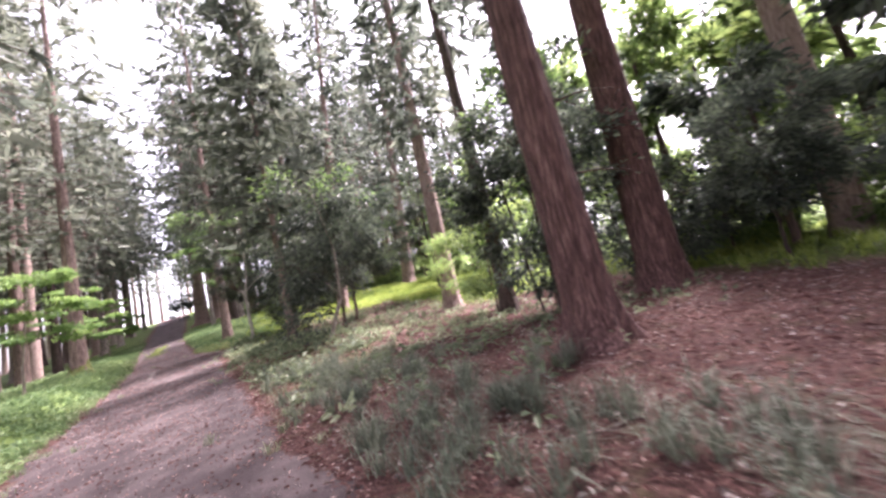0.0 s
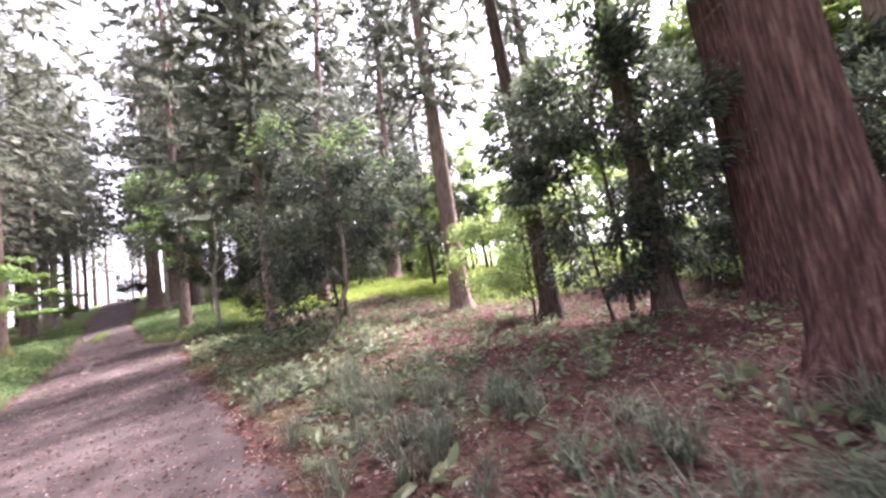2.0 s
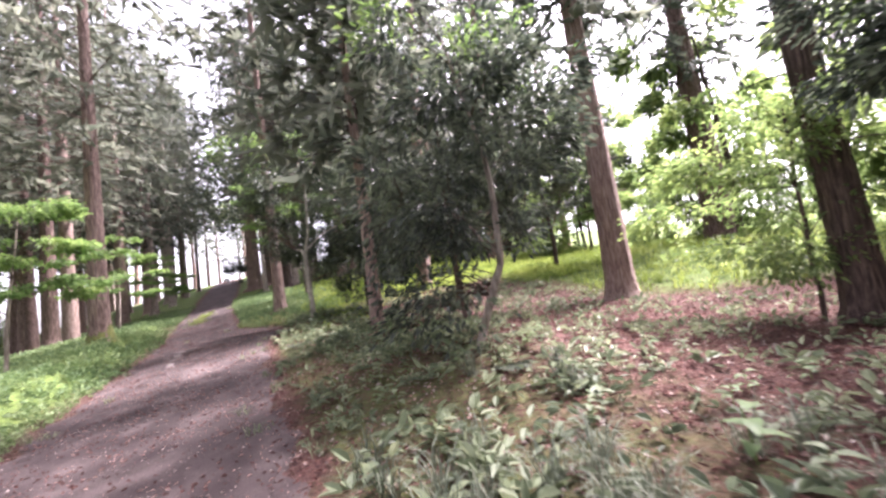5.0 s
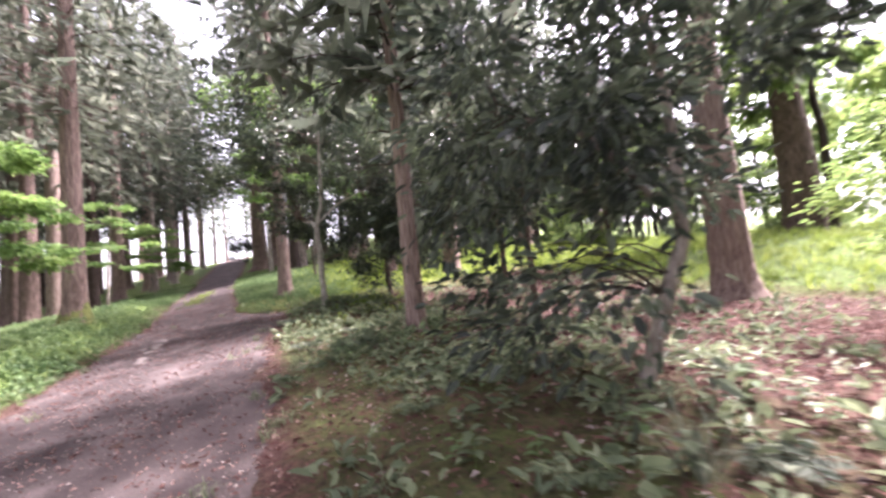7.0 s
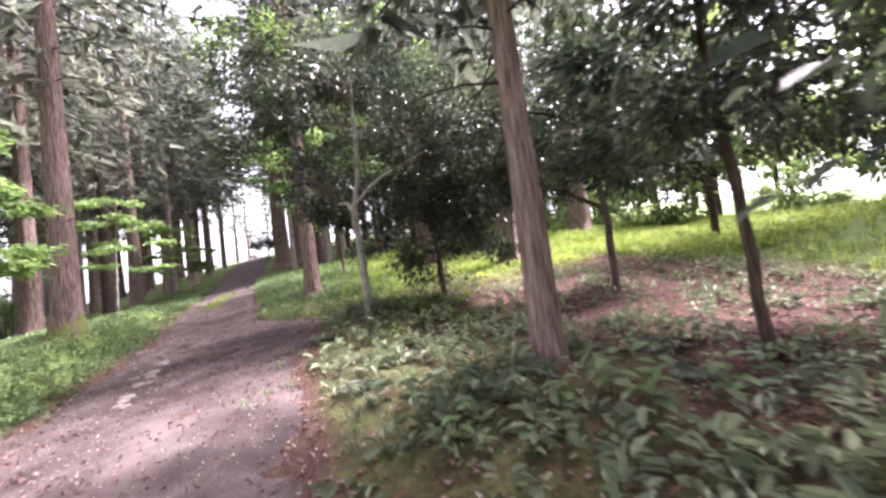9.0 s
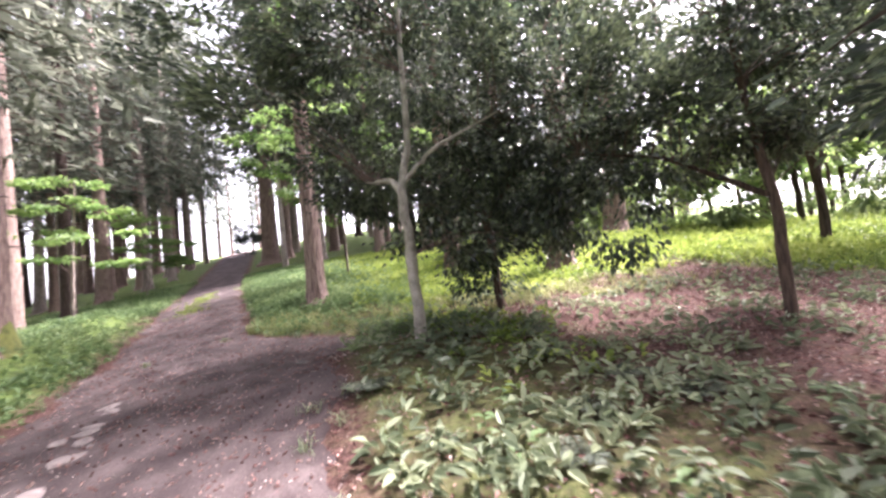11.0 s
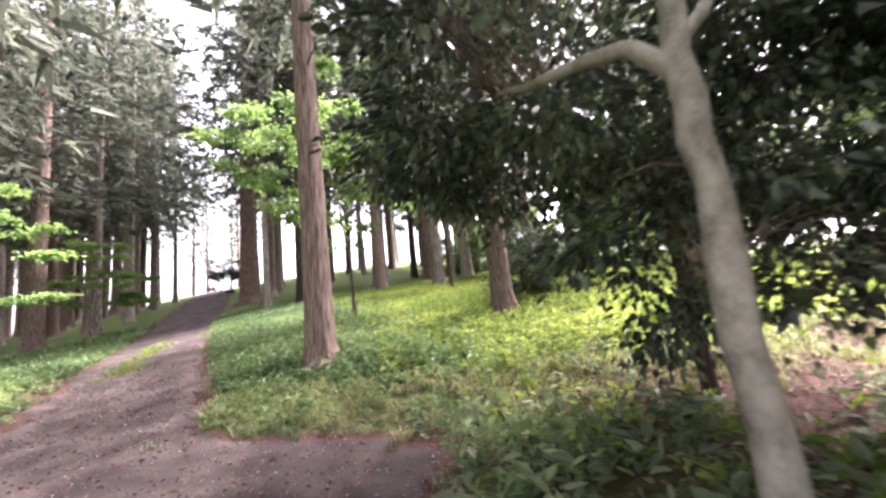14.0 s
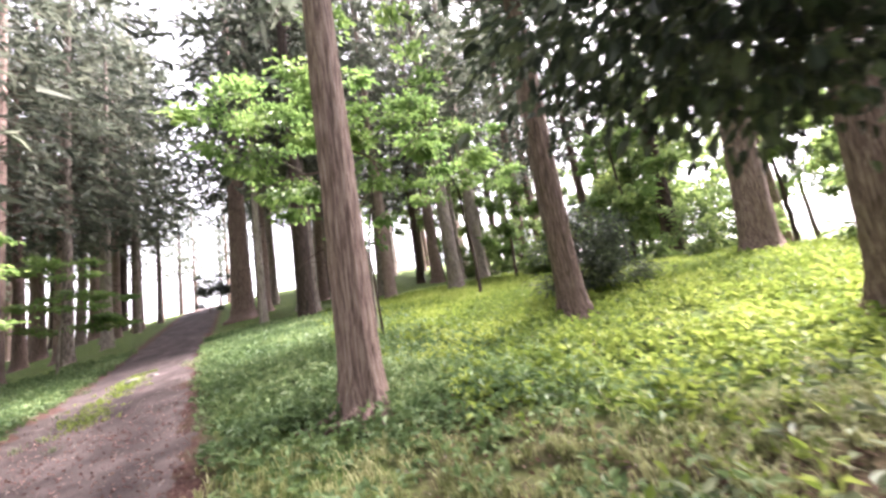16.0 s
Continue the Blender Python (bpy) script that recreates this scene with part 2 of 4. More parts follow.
def tube(points, radii, sides=6):
    """A tapered tube along points."""
    P, R = np.asarray(points, float), np.asarray(radii, float)
    T = np.gradient(P, axis=0)
    T /= np.linalg.norm(T, axis=1)[:, None] + 1e-9
    side = np.cross(T, np.where(np.abs(T[:, 2:]) > 0.9, [[1, 0, 0]], [[0, 0, 1]]))
    side /= np.linalg.norm(side, axis=1)[:, None] + 1e-9
    up = np.cross(side, T)
    a = np.arange(sides) * 2 * np.pi / sides
    V = P[:, None] + R[:, None, None] * (np.cos(a)[None, :, None] * side[:, None] + np.sin(a)[None, :, None] * up[:, None])
    return V.reshape(-1, 3), grid_faces(len(P), sides, True)


def joined(pieces):
    V, F, n = [], [], 0
    for v, f in pieces:
        V.append(v)
        F.append(np.asarray(f) + n)
        n += len(v)
    return np.concatenate(V), np.concatenate(F)


def leaf_quads(P, D, L, W, fold=0.25):
    """Folded leaves: at P, pointing along D, L long and W wide. Four corners each."""
    n = len(P)
    D = D / (np.linalg.norm(D, axis=1)[:, None] + 1e-9)
    R = rng.normal(size=(n, 3)) * 0.5 + [0, 0, 1]
    side = np.cross(D, R)
    side /= np.linalg.norm(side, axis=1)[:, None] + 1e-9
    up = np.cross(side, D)
    L, W = np.broadcast_to(L, n)[:, None], np.broadcast_to(W, n)[:, None]
    mid = P + D * L * 0.45 + up * W * fold
    V = np.stack([P, mid + side * W * 0.5, P + D * L - up * L * 0.12, mid - side * W * 0.5], 1)
    F = np.arange(4 * n).reshape(n, 4)
    return V.reshape(-1, 3), F


def leaf_blades(P, D, L, W, fold=0.22):
    """Pointed leaves folded along the midrib and drooping at the tip: two quads each."""
    n = len(P)
    D = D / (np.linalg.norm(D, axis=1)[:, None] + 1e-9)
    R = rng.normal(size=(n, 3)) * 0.5 + [0, 0, 1]
    side = np.cross(D, R)
    side /= np.linalg.norm(side, axis=1)[:, None] + 1e-9
    up = np.cross(side, D)
    L, W = np.broadcast_to(L, n)[:, None], np.broadcast_to(W, n)[:, None]
    tip = P + D * L - up * L * 0.16
    low, high = P + D * L * 0.3 + up * W * fold, P + D * L * 0.68 + up * (W * fold * 0.7 - L * 0.06)
    V = np.stack([P, low + side * W * 0.46, high + side * W * 0.4, tip, high - side * W * 0.4, low - side * W * 0.46], 1)
    b = np.arange(n)[:, None] * 6
    return V.reshape(-1, 3), np.concatenate([b + [0, 1, 2, 3], b + [0, 3, 4, 5]])


# ---- ground and path ----
def spread(lo, hi, fine, far_lo, far_hi):
    mid = np.arange(lo, hi, fine)
    out = np.cumsum(fine * 1.13 ** np.arange(1, 60))
    return np.concatenate([(lo - out[out < lo - far_lo])[::-1], mid, hi + out[out < far_hi - hi]])


def build_ground():
    S, Q = np.meshgrid(spread(-4, 36, 0.14, -900, 1200), spread(-8, 11, 0.14, -1000, 1000), indexing="ij")
    x, y = xy(S, Q)
    z = height(x, y)
    left, right = path_edges(S)
    wild = step((Q - right) / 0.8) + step((left - Q) / 0.8)
    z = z + wild * rng.normal(0, 0.012, z.shape)
    ob = new("ground", mesh_from("ground", np.stack([x, y, z], -1).reshape(-1, 3), grid_faces(*S.shape)[:, ::-1], ground_material(), True))
    at = ob.data.attributes.new("growth", "FLOAT", "POINT")
    at.data.foreach_set("value", growth(S, Q).astype(np.float32).ravel())
    tagged(ob, "forest floor of red-brown needle litter and low green", "ground", kind="structure")
    # the trodden path, a thin skin whose ragged edges dip into the floor
    s = np.arange(-9, 76, 0.13)
    f = np.linspace(0, 1, 44)
    S, Fq = np.meshgrid(s, f, indexing="ij")
    left, right = path_edges(S)
    Q = left - 0.35 + (right - left + 0.7) * Fq
    x, y = xy(S, Q)
    ragged = 0.13 * np.sin(2.1 * S) + 0.1 * np.sin(5.3 * S + 1) + 0.07 * np.sin(11 * S)
    inside = np.minimum(Q - (left + ragged * 0.8), (right + ragged * 0.6) - Q)
    tread = 0.012 * np.sin(3.1 * x + y) * np.sin(2.3 * y - x) + rng.normal(0, 0.006, S.shape)
    z = height(x, y) + 0.03 * np.tanh(inside / 0.12) - 0.012 + np.where(inside > 0, tread, 0)
    z[:, 0] -= 0.08
    z[:, -1] -= 0.08
    tagged(part("path", np.stack([x, y, z], -1).reshape(-1, 3), grid_faces(*S.shape)[:, ::-1], M_PATH, smooth=True), "wide trodden dirt path through the wood", "path", kind="structure")


build_ground()


# ---- trees ----
def trunk_mesh(r, h, sides=20, flare=0.55, lean=(0.0, 0.0), ridges=0.04, seed=0, top=0.12):
    """A tapered trunk with root flare and upright bark ridges."""
    g = np.random.default_rng(seed)
    z = np.concatenate([np.linspace(-0.35, 1.2, 18), np.linspace(1.4, 6, 24), np.linspace(6.5, h, 16)])
    a = np.arange(sides) * 2 * np.pi / sides
    Z, A = np.meshgrid(z, a, indexing="ij")
    taper = (1 - (1 - top) * np.clip(Z / h, 0, 1) ** 0.9)
    k = flare * np.exp(-np.clip(Z + 0.1, 0, 9) / 0.3)
    ph = g.uniform(0, 6.28, 8)
    R = r * taper * (1 + k * (1 + 0.45 * np.cos(4 * A + ph[0]) + 0.3 * np.cos(7 * A + ph[1])))
    R = R * (1 + ridges * (np.cos(9 * A + ph[2] + 0.8 * np.sin(0.9 * Z + ph[3])) + 0.8 * np.cos(15 * A + ph[4] + np.sin(1.3 * Z)) + g.normal(0, 0.5, Z.shape)))
    bend = np.sin(Z / h * 2.5 + ph[5]) * 0.12 * np.clip(Z / h, 0, 1)
    X = R * np.cos(A) + lean[0] * Z + bend
    Y = R * np.sin(A) + lean[1] * Z
    return np.stack([X, Y, Z], -1).reshape(-1, 3), grid_faces(len(z), sides, True)


def conifer_crown(h, base, reach, seed, whorls=36, sprays=14, wide=0.15):
    """Drooping limbs in whorls, with feathery sprays of needles. Returns limbs and sprays."""
    g = np.random.default_rng(seed)
    limbs, P, D, S = [], [], [], []
    for i in range(whorls):
        z = base + (h - base) * (i + g.uniform(0, 0.8)) / whorls
        f = (z - base) / (h - base)
        length = reach * (1 - f) ** 0.5 * (0.6 + 0.4 * min(1, f * 5)) + 0.5
        for a in g.uniform(0, 6.28) + np.arange(5) * 1.2566 + g.normal(0, 0.3, 5):
            l = length * g.uniform(0.35, 1.25)
            if g.uniform() < 0.12:
                continue
            t = np.linspace(0, 1, 3)
            r = l * t
            droop = l * (0.22 * t - (0.42 - 0.3 * f) * t * t)
            pts = np.stack([r * np.cos(a), r * np.sin(a), z + droop], -1)
            limbs.append(tube(pts, 0.03 * (1 - 0.8 * t) * (1.2 - f), 3))
            k = int(sprays * (0.4 + 0.6 * l / reach))
            u = g.uniform(0.25, 1.02, k)
            p = np.stack([np.interp(u, t, pts[:, c]) for c in range(3)], -1) + g.normal(0, 0.1, (k, 3))
            out = np.stack([np.cos(a + g.normal(0, 0.9, k)), np.sin(a + g.normal(0, 0.9, k)), g.normal(-0.35, 0.3, k)], -1)
            P.append(p)
            D.append(out)
            S.append(g.uniform(0.45, 0.95, k))
    P, D, S = np.concatenate(P), np.concatenate(D), np.concatenate(S)
    # two narrow blades a spray
    n = len(P)
    P2, D2 = np.repeat(P, 2, 0), np.repeat(D, 2, 0) + g.normal(0, 0.45, (2 * n, 3))
    S2 = np.repeat(S, 2) * g.uniform(0.6, 1.1, 2 * n)
    side = np.cross(D2, g.normal(size=(2 * n, 3)))
    side *= (S2 * wide / (np.linalg.norm(side, axis=1) + 1e-9))[:, None]
    D2 *= (S2 / (np.linalg.norm(D2, axis=1) + 1e-9))[:, None]
    V = np.stack([P2 + side, P2 + D2, P2 - side], 1).reshape(-1, 3)
    return joined(limbs), (V, np.arange(6 * n).reshape(-1, 3))


def moss_collar(r, flare, seed):
    """Moss that climbs the foot of a trunk, with a ragged top."""
    g = np.random.default_rng(seed + 9)
    a = np.arange(28) * 2 * np.pi / 28
    top = 0.45 + 0.2 * np.sin(2 * a + 1) + g.uniform(-0.12, 0.12, 28)
    T, A = np.meshgrid(np.linspace(0, 1, 10), a, indexing="ij")
    Z = -0.2 + T * (top[None] + 0.2)
    R = r * (1.04 + 1.35 * flare * np.exp(-np.clip(Z + 0.1, 0, 9) / 0.3)) + g.normal(0, 0.006, Z.shape) - 0.05 * (T > 0.95)
    return np.stack([R * np.cos(A), R * np.sin(A), Z], -1).reshape(-1, 3), grid_faces(10, 28, True)


def stubs(r, h, seed, n=14):
    """Short dead branch stubs low on a conifer."""
    g = np.random.default_rng(seed + 50)
    out = []
    for _ in range(n):
        z, a, l = g.uniform(2.2, h * 0.4), g.uniform(0, 6.28), g.uniform(0.15, 1.4)
        t = np.linspace(0, 1, 4)
        rr = r * 0.7 + l * t
        out.append(tube(np.stack([rr * np.cos(a), rr * np.sin(a), z + l * (0.1 * t - 0.3 * t * t)], -1), 0.022 * (1 - 0.8 * t), 3))
    return joined(out)


def place(ob, x, y, turn=0.0, size=1.0, sink=0.0):
    ob.matrix_basis = pose(x, y, float(height(x, y)) - sink, 0, 0, turn) @ Matrix.Scale(size, 4)


def conifer(x, y, r, h, base, reach, seed, label, bark=None, sides=20, lean=(0.0, 0.0), flare=0.55, whorls=34, group="", ridges=0.04):
    ob = new("conifer_tree")
    part("trunk", *trunk_mesh(r, h, sides, flare, lean, ridges, seed), bark or M_BARK, ob, smooth=True)
    limbs, sprays = conifer_crown(h, base, reach, seed, whorls)
    for V, _ in (limbs, sprays):
        V[:, 0] += lean[0] * V[:, 2]
        V[:, 1] += lean[1] * V[:, 2]
    tagged(part("limb", *limbs, M_BARK_DARK, ob), kind="stuff")
    tagged(part("dead_limb", *stubs(r, h, seed), M_BARK_DARK, ob), kind="stuff")
    part("crown", *sprays, M_NEEDLE, ob)
    place(ob, x, y)
    return tagged(ob, label, "tree", group)


def broadleaf(name, x, y, stems, blobs, leaves, size, leaf_mat, bark, label, seed, layered=0.6, group="", width=0.45, young=0.0):
    """A broad-leaved tree. stems: lists of (x, y, z, radius) from the foot; blobs: (x, y, z, rx, rz) crowns of foliage."""
    g = np.random.default_rng(seed)
    ob = new(name)
    for pts in stems:
        q = np.array(pts, float)
        t = np.linspace(0, 1, 14)
        u = np.linspace(0, 1, len(q))
        c = np.stack([np.interp(t, u, q[:, k]) for k in range(4)], -1)
        c[1:-1, :2] += g.normal(0, 0.012, (12, 2))
        part("trunk" if pts is stems[0] else "stem", *tube(c[:, :3], c[:, 3] * (1 + g.normal(0, 0.05, 14)), 12), bark, ob, smooth=True)
    anchor = []
    for p in stems:
        q = np.array(p, float)[:, :3]
        t = np.linspace(0.3, 1, 14) * (len(q) - 1)
        anchor.append(np.stack([np.interp(t, np.arange(len(q)), q[:, k]) for k in range(3)], -1))
    anchor = np.concatenate(anchor)
    twigs, P, D = [], [], []
    total = sum(b[3] ** 1.3 * b[4] ** 0.7 for b in blobs)
    for bx, by, bz, rx, rz in blobs:
        share = rx ** 1.3 * rz ** 0.7 / total
        clumps = max(5, int(leaves * share / 150))
        for _ in range(clumps):
            v = g.normal(size=3)
            v *= g.uniform(0.45, 1.0) ** 0.5 / np.linalg.norm(v)
            c = np.array([bx + v[0] * rx, by + v[1] * rx, bz + v[2] * rz])
            a = anchor[np.argmin(((anchor - c) ** 2).sum(1) + g.uniform(0, 1.5, len(anchor)) + 0.6 * np.maximum(0, anchor[:, 2] - c[2]))]
            t = np.linspace(0, 1, 5)[:, None]
            way = a + (c - a) * t + np.array([0, 0, 0.25]) * np.sin(t * 3.14) * min(1, np.linalg.norm(c - a))
            twigs.append(tube(way, np.linspace(0.011, 0.003, 5), 3))
            k = int(leaves * share / clumps)
            off = g.normal(0, 1, (k, 3)) * [0.22, 0.22, 0.22 * layered]
            P.append(c + off)
            d = off + (c - a) * 0.25 + g.normal(0, 0.12, (k, 3))
            d[:, 2] -= 0.12
            D.append(d)
    P, D = np.concatenate(P), np.concatenate(D)
    tagged(part("twig", *joined(twigs), M_BARK_DARK, ob), kind="stuff")
    L = size * g.uniform(0.65, 1.3, len(P))
    leaf = leaf_blades if size < 0.16 else leaf_quads
    if young:
        high = P[:, 2] + g.normal(0, 0.35, len(P)) + 0.3 * np.sin(3 * P[:, 0] + 2 * P[:, 1])
        new_growth = high > np.quantile(high, 1 - young)
        tagged(part("young_leaves", *leaf(P[new_growth], D[new_growth], L[new_growth], L[new_growth] * width), M_LEAF_FRESH, ob, "fresh yellow-green young leaves"), kind="stuff")
        P, D, L = P[~new_growth], D[~new_growth], L[~new_growth]
    part("crown", *leaf(P, D, L, L * width), leaf_mat, ob)
    place(ob, x, y)
    return tagged(ob, label, "tree", group)


# the trees that stand near the path
conifer(1.98, 5.36, 0.34, 24, 9, 2.6, 11, "thick red-brown conifer trunk with stringy bark on needle litter", whorls=15, sides=44, lean=(-0.02, 0.0), flare=0.7, ridges=0.035)
conifer(5.15, 9.25, 0.5, 26, 9, 3.0, 12, "massive dark red-brown conifer trunk behind leafy shrubs", whorls=15, sides=30)
conifer(3.6, 10.3, 0.26, 22, 9, 2.4, 13, "dark conifer trunk wrapped in evergreen foliage", M_BARK_DARK, whorls=15, sides=24)
conifer(2.05, 12.85, 0.27, 24, 9, 2.6, 14, "dark leaning conifer trunk with leafy sprouts at its foot", M_BARK_DARK, whorls=15, sides=26, lean=(-0.01, 0.0))
conifer(0.4, 18.4, 0.4, 25, 8, 2.8, 15, "tall slim grey-brown conifer beside the sunlit glade", M_BARK_BROWN, sides=24)
conifer(8.35, 27.5, 0.72, 25, 8, 3.0, 16, "tall brown conifer on the sunlit grassy slope", M_BARK_BROWN)
conifer(-6.1, 16.0, 0.165, 17, 4.1, 2.3, 17, "slender brown conifer with weeping boughs rising out of the bank", M_BARK_BROWN, sides=30, flare=0.25, whorls=38)
straight = conifer(-13.8, 25.75, 0.28, 26, 8.5, 4.4, 18, "straight conifer with grey-pink fissured bark beside the path", M_BARK_BROWN, sides=44, flare=0.5, ridges=0.03)
for k, (turn, reach) in enumerate(((2.6, 0.45), (3.6, 0.6), (4.4, 0.35), (5.3, 0.5), (0.6, 0.35))):
    t = np.linspace(0, 1, 8)
    way = np.stack([(0.26 + reach * t) * np.cos(turn + 0.35 * np.sin(2.4 * t + k)), (0.26 + reach * t) * np.sin(turn + 0.35 * np.sin(2.4 * t + k)), 0.12 * (1 - t) ** 2 - 0.1 * t * t], -1)
    part("root", *tube(way, 0.06 * (1 - 0.7 * t), 9), M_BARK_BROWN, straight, smooth=True)
conifer(-6.5, 26.3, 0.37, 25, 8, 3.6, 19, "stout brown conifer at the edge of the glade", M_BARK_BROWN, sides=30, lean=(0.09, 0.0))
conifer(-10.05, 29.75, 0.31, 24, 8, 2.6, 20, "brown conifer leaning over the green slope", M_BARK_BROWN, sides=26)
conifer(-2.6, 34.4, 0.55, 25, 8, 3.6, 21, "broad grey-brown conifer trunk standing in bright weeds", M_BARK_BROWN, lean=(0.06, 0.0))
conifer(-27.6, 46.6, 0.72, 30, 8, 6.2, 22, "dark brown conifer by the far bend of the path", M_BARK_BROWN)
conifer(-20.6, 40.9, 0.5, 25, 8, 2.8, 23, "grey-brown conifer in low green undergrowth", M_BARK_GREY)
mossy = conifer(-19.4, 21.55, 0.36, 28, 7.5, 5.6, 24, "tall pinkish-brown conifer with a mossy foot", M_BARK_BROWN, sides=36)
part("moss", *moss_collar(0.36, 0.55, 24), M_MOSS, mossy, "yellow-green moss", True)
conifer(-33.6, 37.0, 0.46, 29, 7.5, 6.4, 25, "brown conifer in the green undergrowth across the path", M_BARK_BROWN)
conifer(-26.6, 25.6, 0.38, 27, 8, 5.4, 27, "brown conifer standing back on the green verge", M_BARK_BROWN, sides=24)
for cs, cq, cr, cseed in ((64.5, -7.6, 0.22, 81), (57.5, -7.9, 0.3, 82), (70, -6.9, 0.24, 83), (53, -8.6, 0.3, 84), (46, 0.9, 0.2, 85)):
    conifer(*xy(cs, cq), cr, 27, 8.5, 5.6, cseed, "slim conifer with drooping hazy boughs over the far path", M_BARK_GREY, sides=14, group="slim conifers by the far path")
conifer(-10.2, 8.2, 0.3, 27, 8, 3.6, 26, "brown conifer on the low verge of the path", sides=24)

# small and middling broad-leaved evergreens
broadleaf("evergreen_tree", -3.66, 12.4, [[(0, 0, -0.2, 0.075), (0.3, 0.06, 0.6, 0.06), (0.6, 0.1, 1.3, 0.055), (0.62, 0.2, 2.8, 0.04), (0.2, 0.2, 5.0, 0.02)], [(0.6, 0.1, 1.3, 0.03), (-0.1, 0.15, 2.2, 0.022), (-0.8, 0.2, 2.5, 0.01)]],
          [(0.3, 0.1, 2.2, 1.3, 0.9), (0.5, 0.2, 3.5, 1.6, 1.0), (-0.5, 0.2, 1.8, 0.8, 0.6), (0.4, 0, 4.9, 1.5, 0.8), (-0.3, 0.2, 3.1, 1.0, 0.8), (-1.12, 0.25, 0.75, 0.42, 0.4), (-1.08, 0.25, 1.4, 0.5, 0.5), (-0.95, 0.25, 2.1, 0.6, 0.5), (-0.75, -0.1, 0.6, 0.4, 0.35), (1.4, 0.3, 2.9, 1.1, 0.7), (0.1, -0.4, 4.2, 1.2, 0.7), (1.2, 0.6, 4.5, 1.3, 0.8), (-0.5, -0.4, 1.5, 0.55, 0.55), (-0.2, -0.6, 0.8, 0.45, 0.45)], 7800, 0.14, M_LEAF_GREY, M_BARK_GREY, "small dark evergreen tree with glossy leaves and leaning stem", 31, young=0.06)
broadleaf("evergreen_tree", -9.5, 19.95, [[(0, 0, -0.2, 0.1), (0.0, 0.02, 0.8, 0.085), (-0.04, 0.0, 1.7, 0.075), (-0.07, 0.0, 2.2, 0.07), (0.1, 0.1, 3.0, 0.05), (0.15, 0.2, 5.4, 0.025)], [(-0.06, 0, 2.18, 0.055), (-0.2, 0.1, 2.42, 0.047), (-0.38, 0.3, 2.5, 0.04), (-0.58, 0.5, 2.54, 0.032), (-0.85, 0.8, 2.64, 0.014)], [(0.0, 0.02, 2.38, 0.04), (0.45, 0.15, 2.85, 0.03), (1.5, 0.5, 3.4, 0.012)]],
          [(0, 0.4, 4.4, 2.2, 1.1), (1.5, 1.3, 2.2, 1.3, 1.2), (-1.7, -0.1, 3.7, 1.3, 1.0), (0.4, 0.6, 5.8, 1.8, 0.9), (2.1, 1.4, 3.6, 1.3, 1.0), (-0.9, 0.9, 2.9, 1.0, 0.7), (0.9, 1.1, 1.7, 0.9, 0.8), (1.2, 0.4, 3.4, 1.1, 0.7), (-0.2, 1.6, 2.2, 1.0, 0.9), (-2.6, 0, 4.7, 1.2, 0.8), (-1.2, 0.6, 5.6, 1.6, 0.8), (-2.2, 0.3, 6.3, 1.4, 0.8)], 21000, 0.1, M_LEAF_DARK, M_BARK_PALE, "pale smooth-barked evergreen forking above the bank", 33, young=0.05, width=0.6)
broadleaf("evergreen_tree", 2.9, 10.5, [[(0, 0, -0.2, 0.06), (0.1, 0, 1.5, 0.05), (0, 0.1, 4.5, 0.02)], [(-0.3, 0.2, -0.2, 0.04), (-0.5, 0.3, 2.2, 0.03), (-0.6, 0.4, 3.8, 0.015)], [(0.5, -0.4, -0.2, 0.04), (0.8, -0.5, 2.0, 0.03), (1.1, -0.6, 4.0, 0.015)]],
          [(-0.2, 0, 1.6, 1.2, 1.1), (0, 0, 3.4, 1.6, 1.2), (0.1, 0.1, 5.4, 1.6, 1.1), (1.2, -0.6, 3.6, 1.3, 1.2), (1.4, -0.6, 5.6, 1.3, 1.0), (-1.1, 0.4, 2.7, 0.9, 1.0), (-1.0, 0.3, 4.4, 1.2, 1.0), (0.9, -0.5, 1.9, 0.9, 0.9)], 17000, 0.15, M_LEAF_GREY, M_BARK_DARK, "tall dense evergreen shrub crowding dark trunks", 34, young=0.06)
broadleaf("evergreen_tree", 1.7, 13.2, [[(0, 0, -0.2, 0.04), (0, 0, 1.4, 0.03), (0.1, 0, 3.4, 0.015)]],
          [(0, 0, 1.5, 0.8, 1.0), (0.2, 0, 3.0, 0.9, 0.9), (-0.9, 1.0, 2.0, 1.0, 1.0)], 7000, 0.11, M_LEAF_MID, M_BARK_DARK, "leafy sprouting shrub at a conifer's foot", 35)
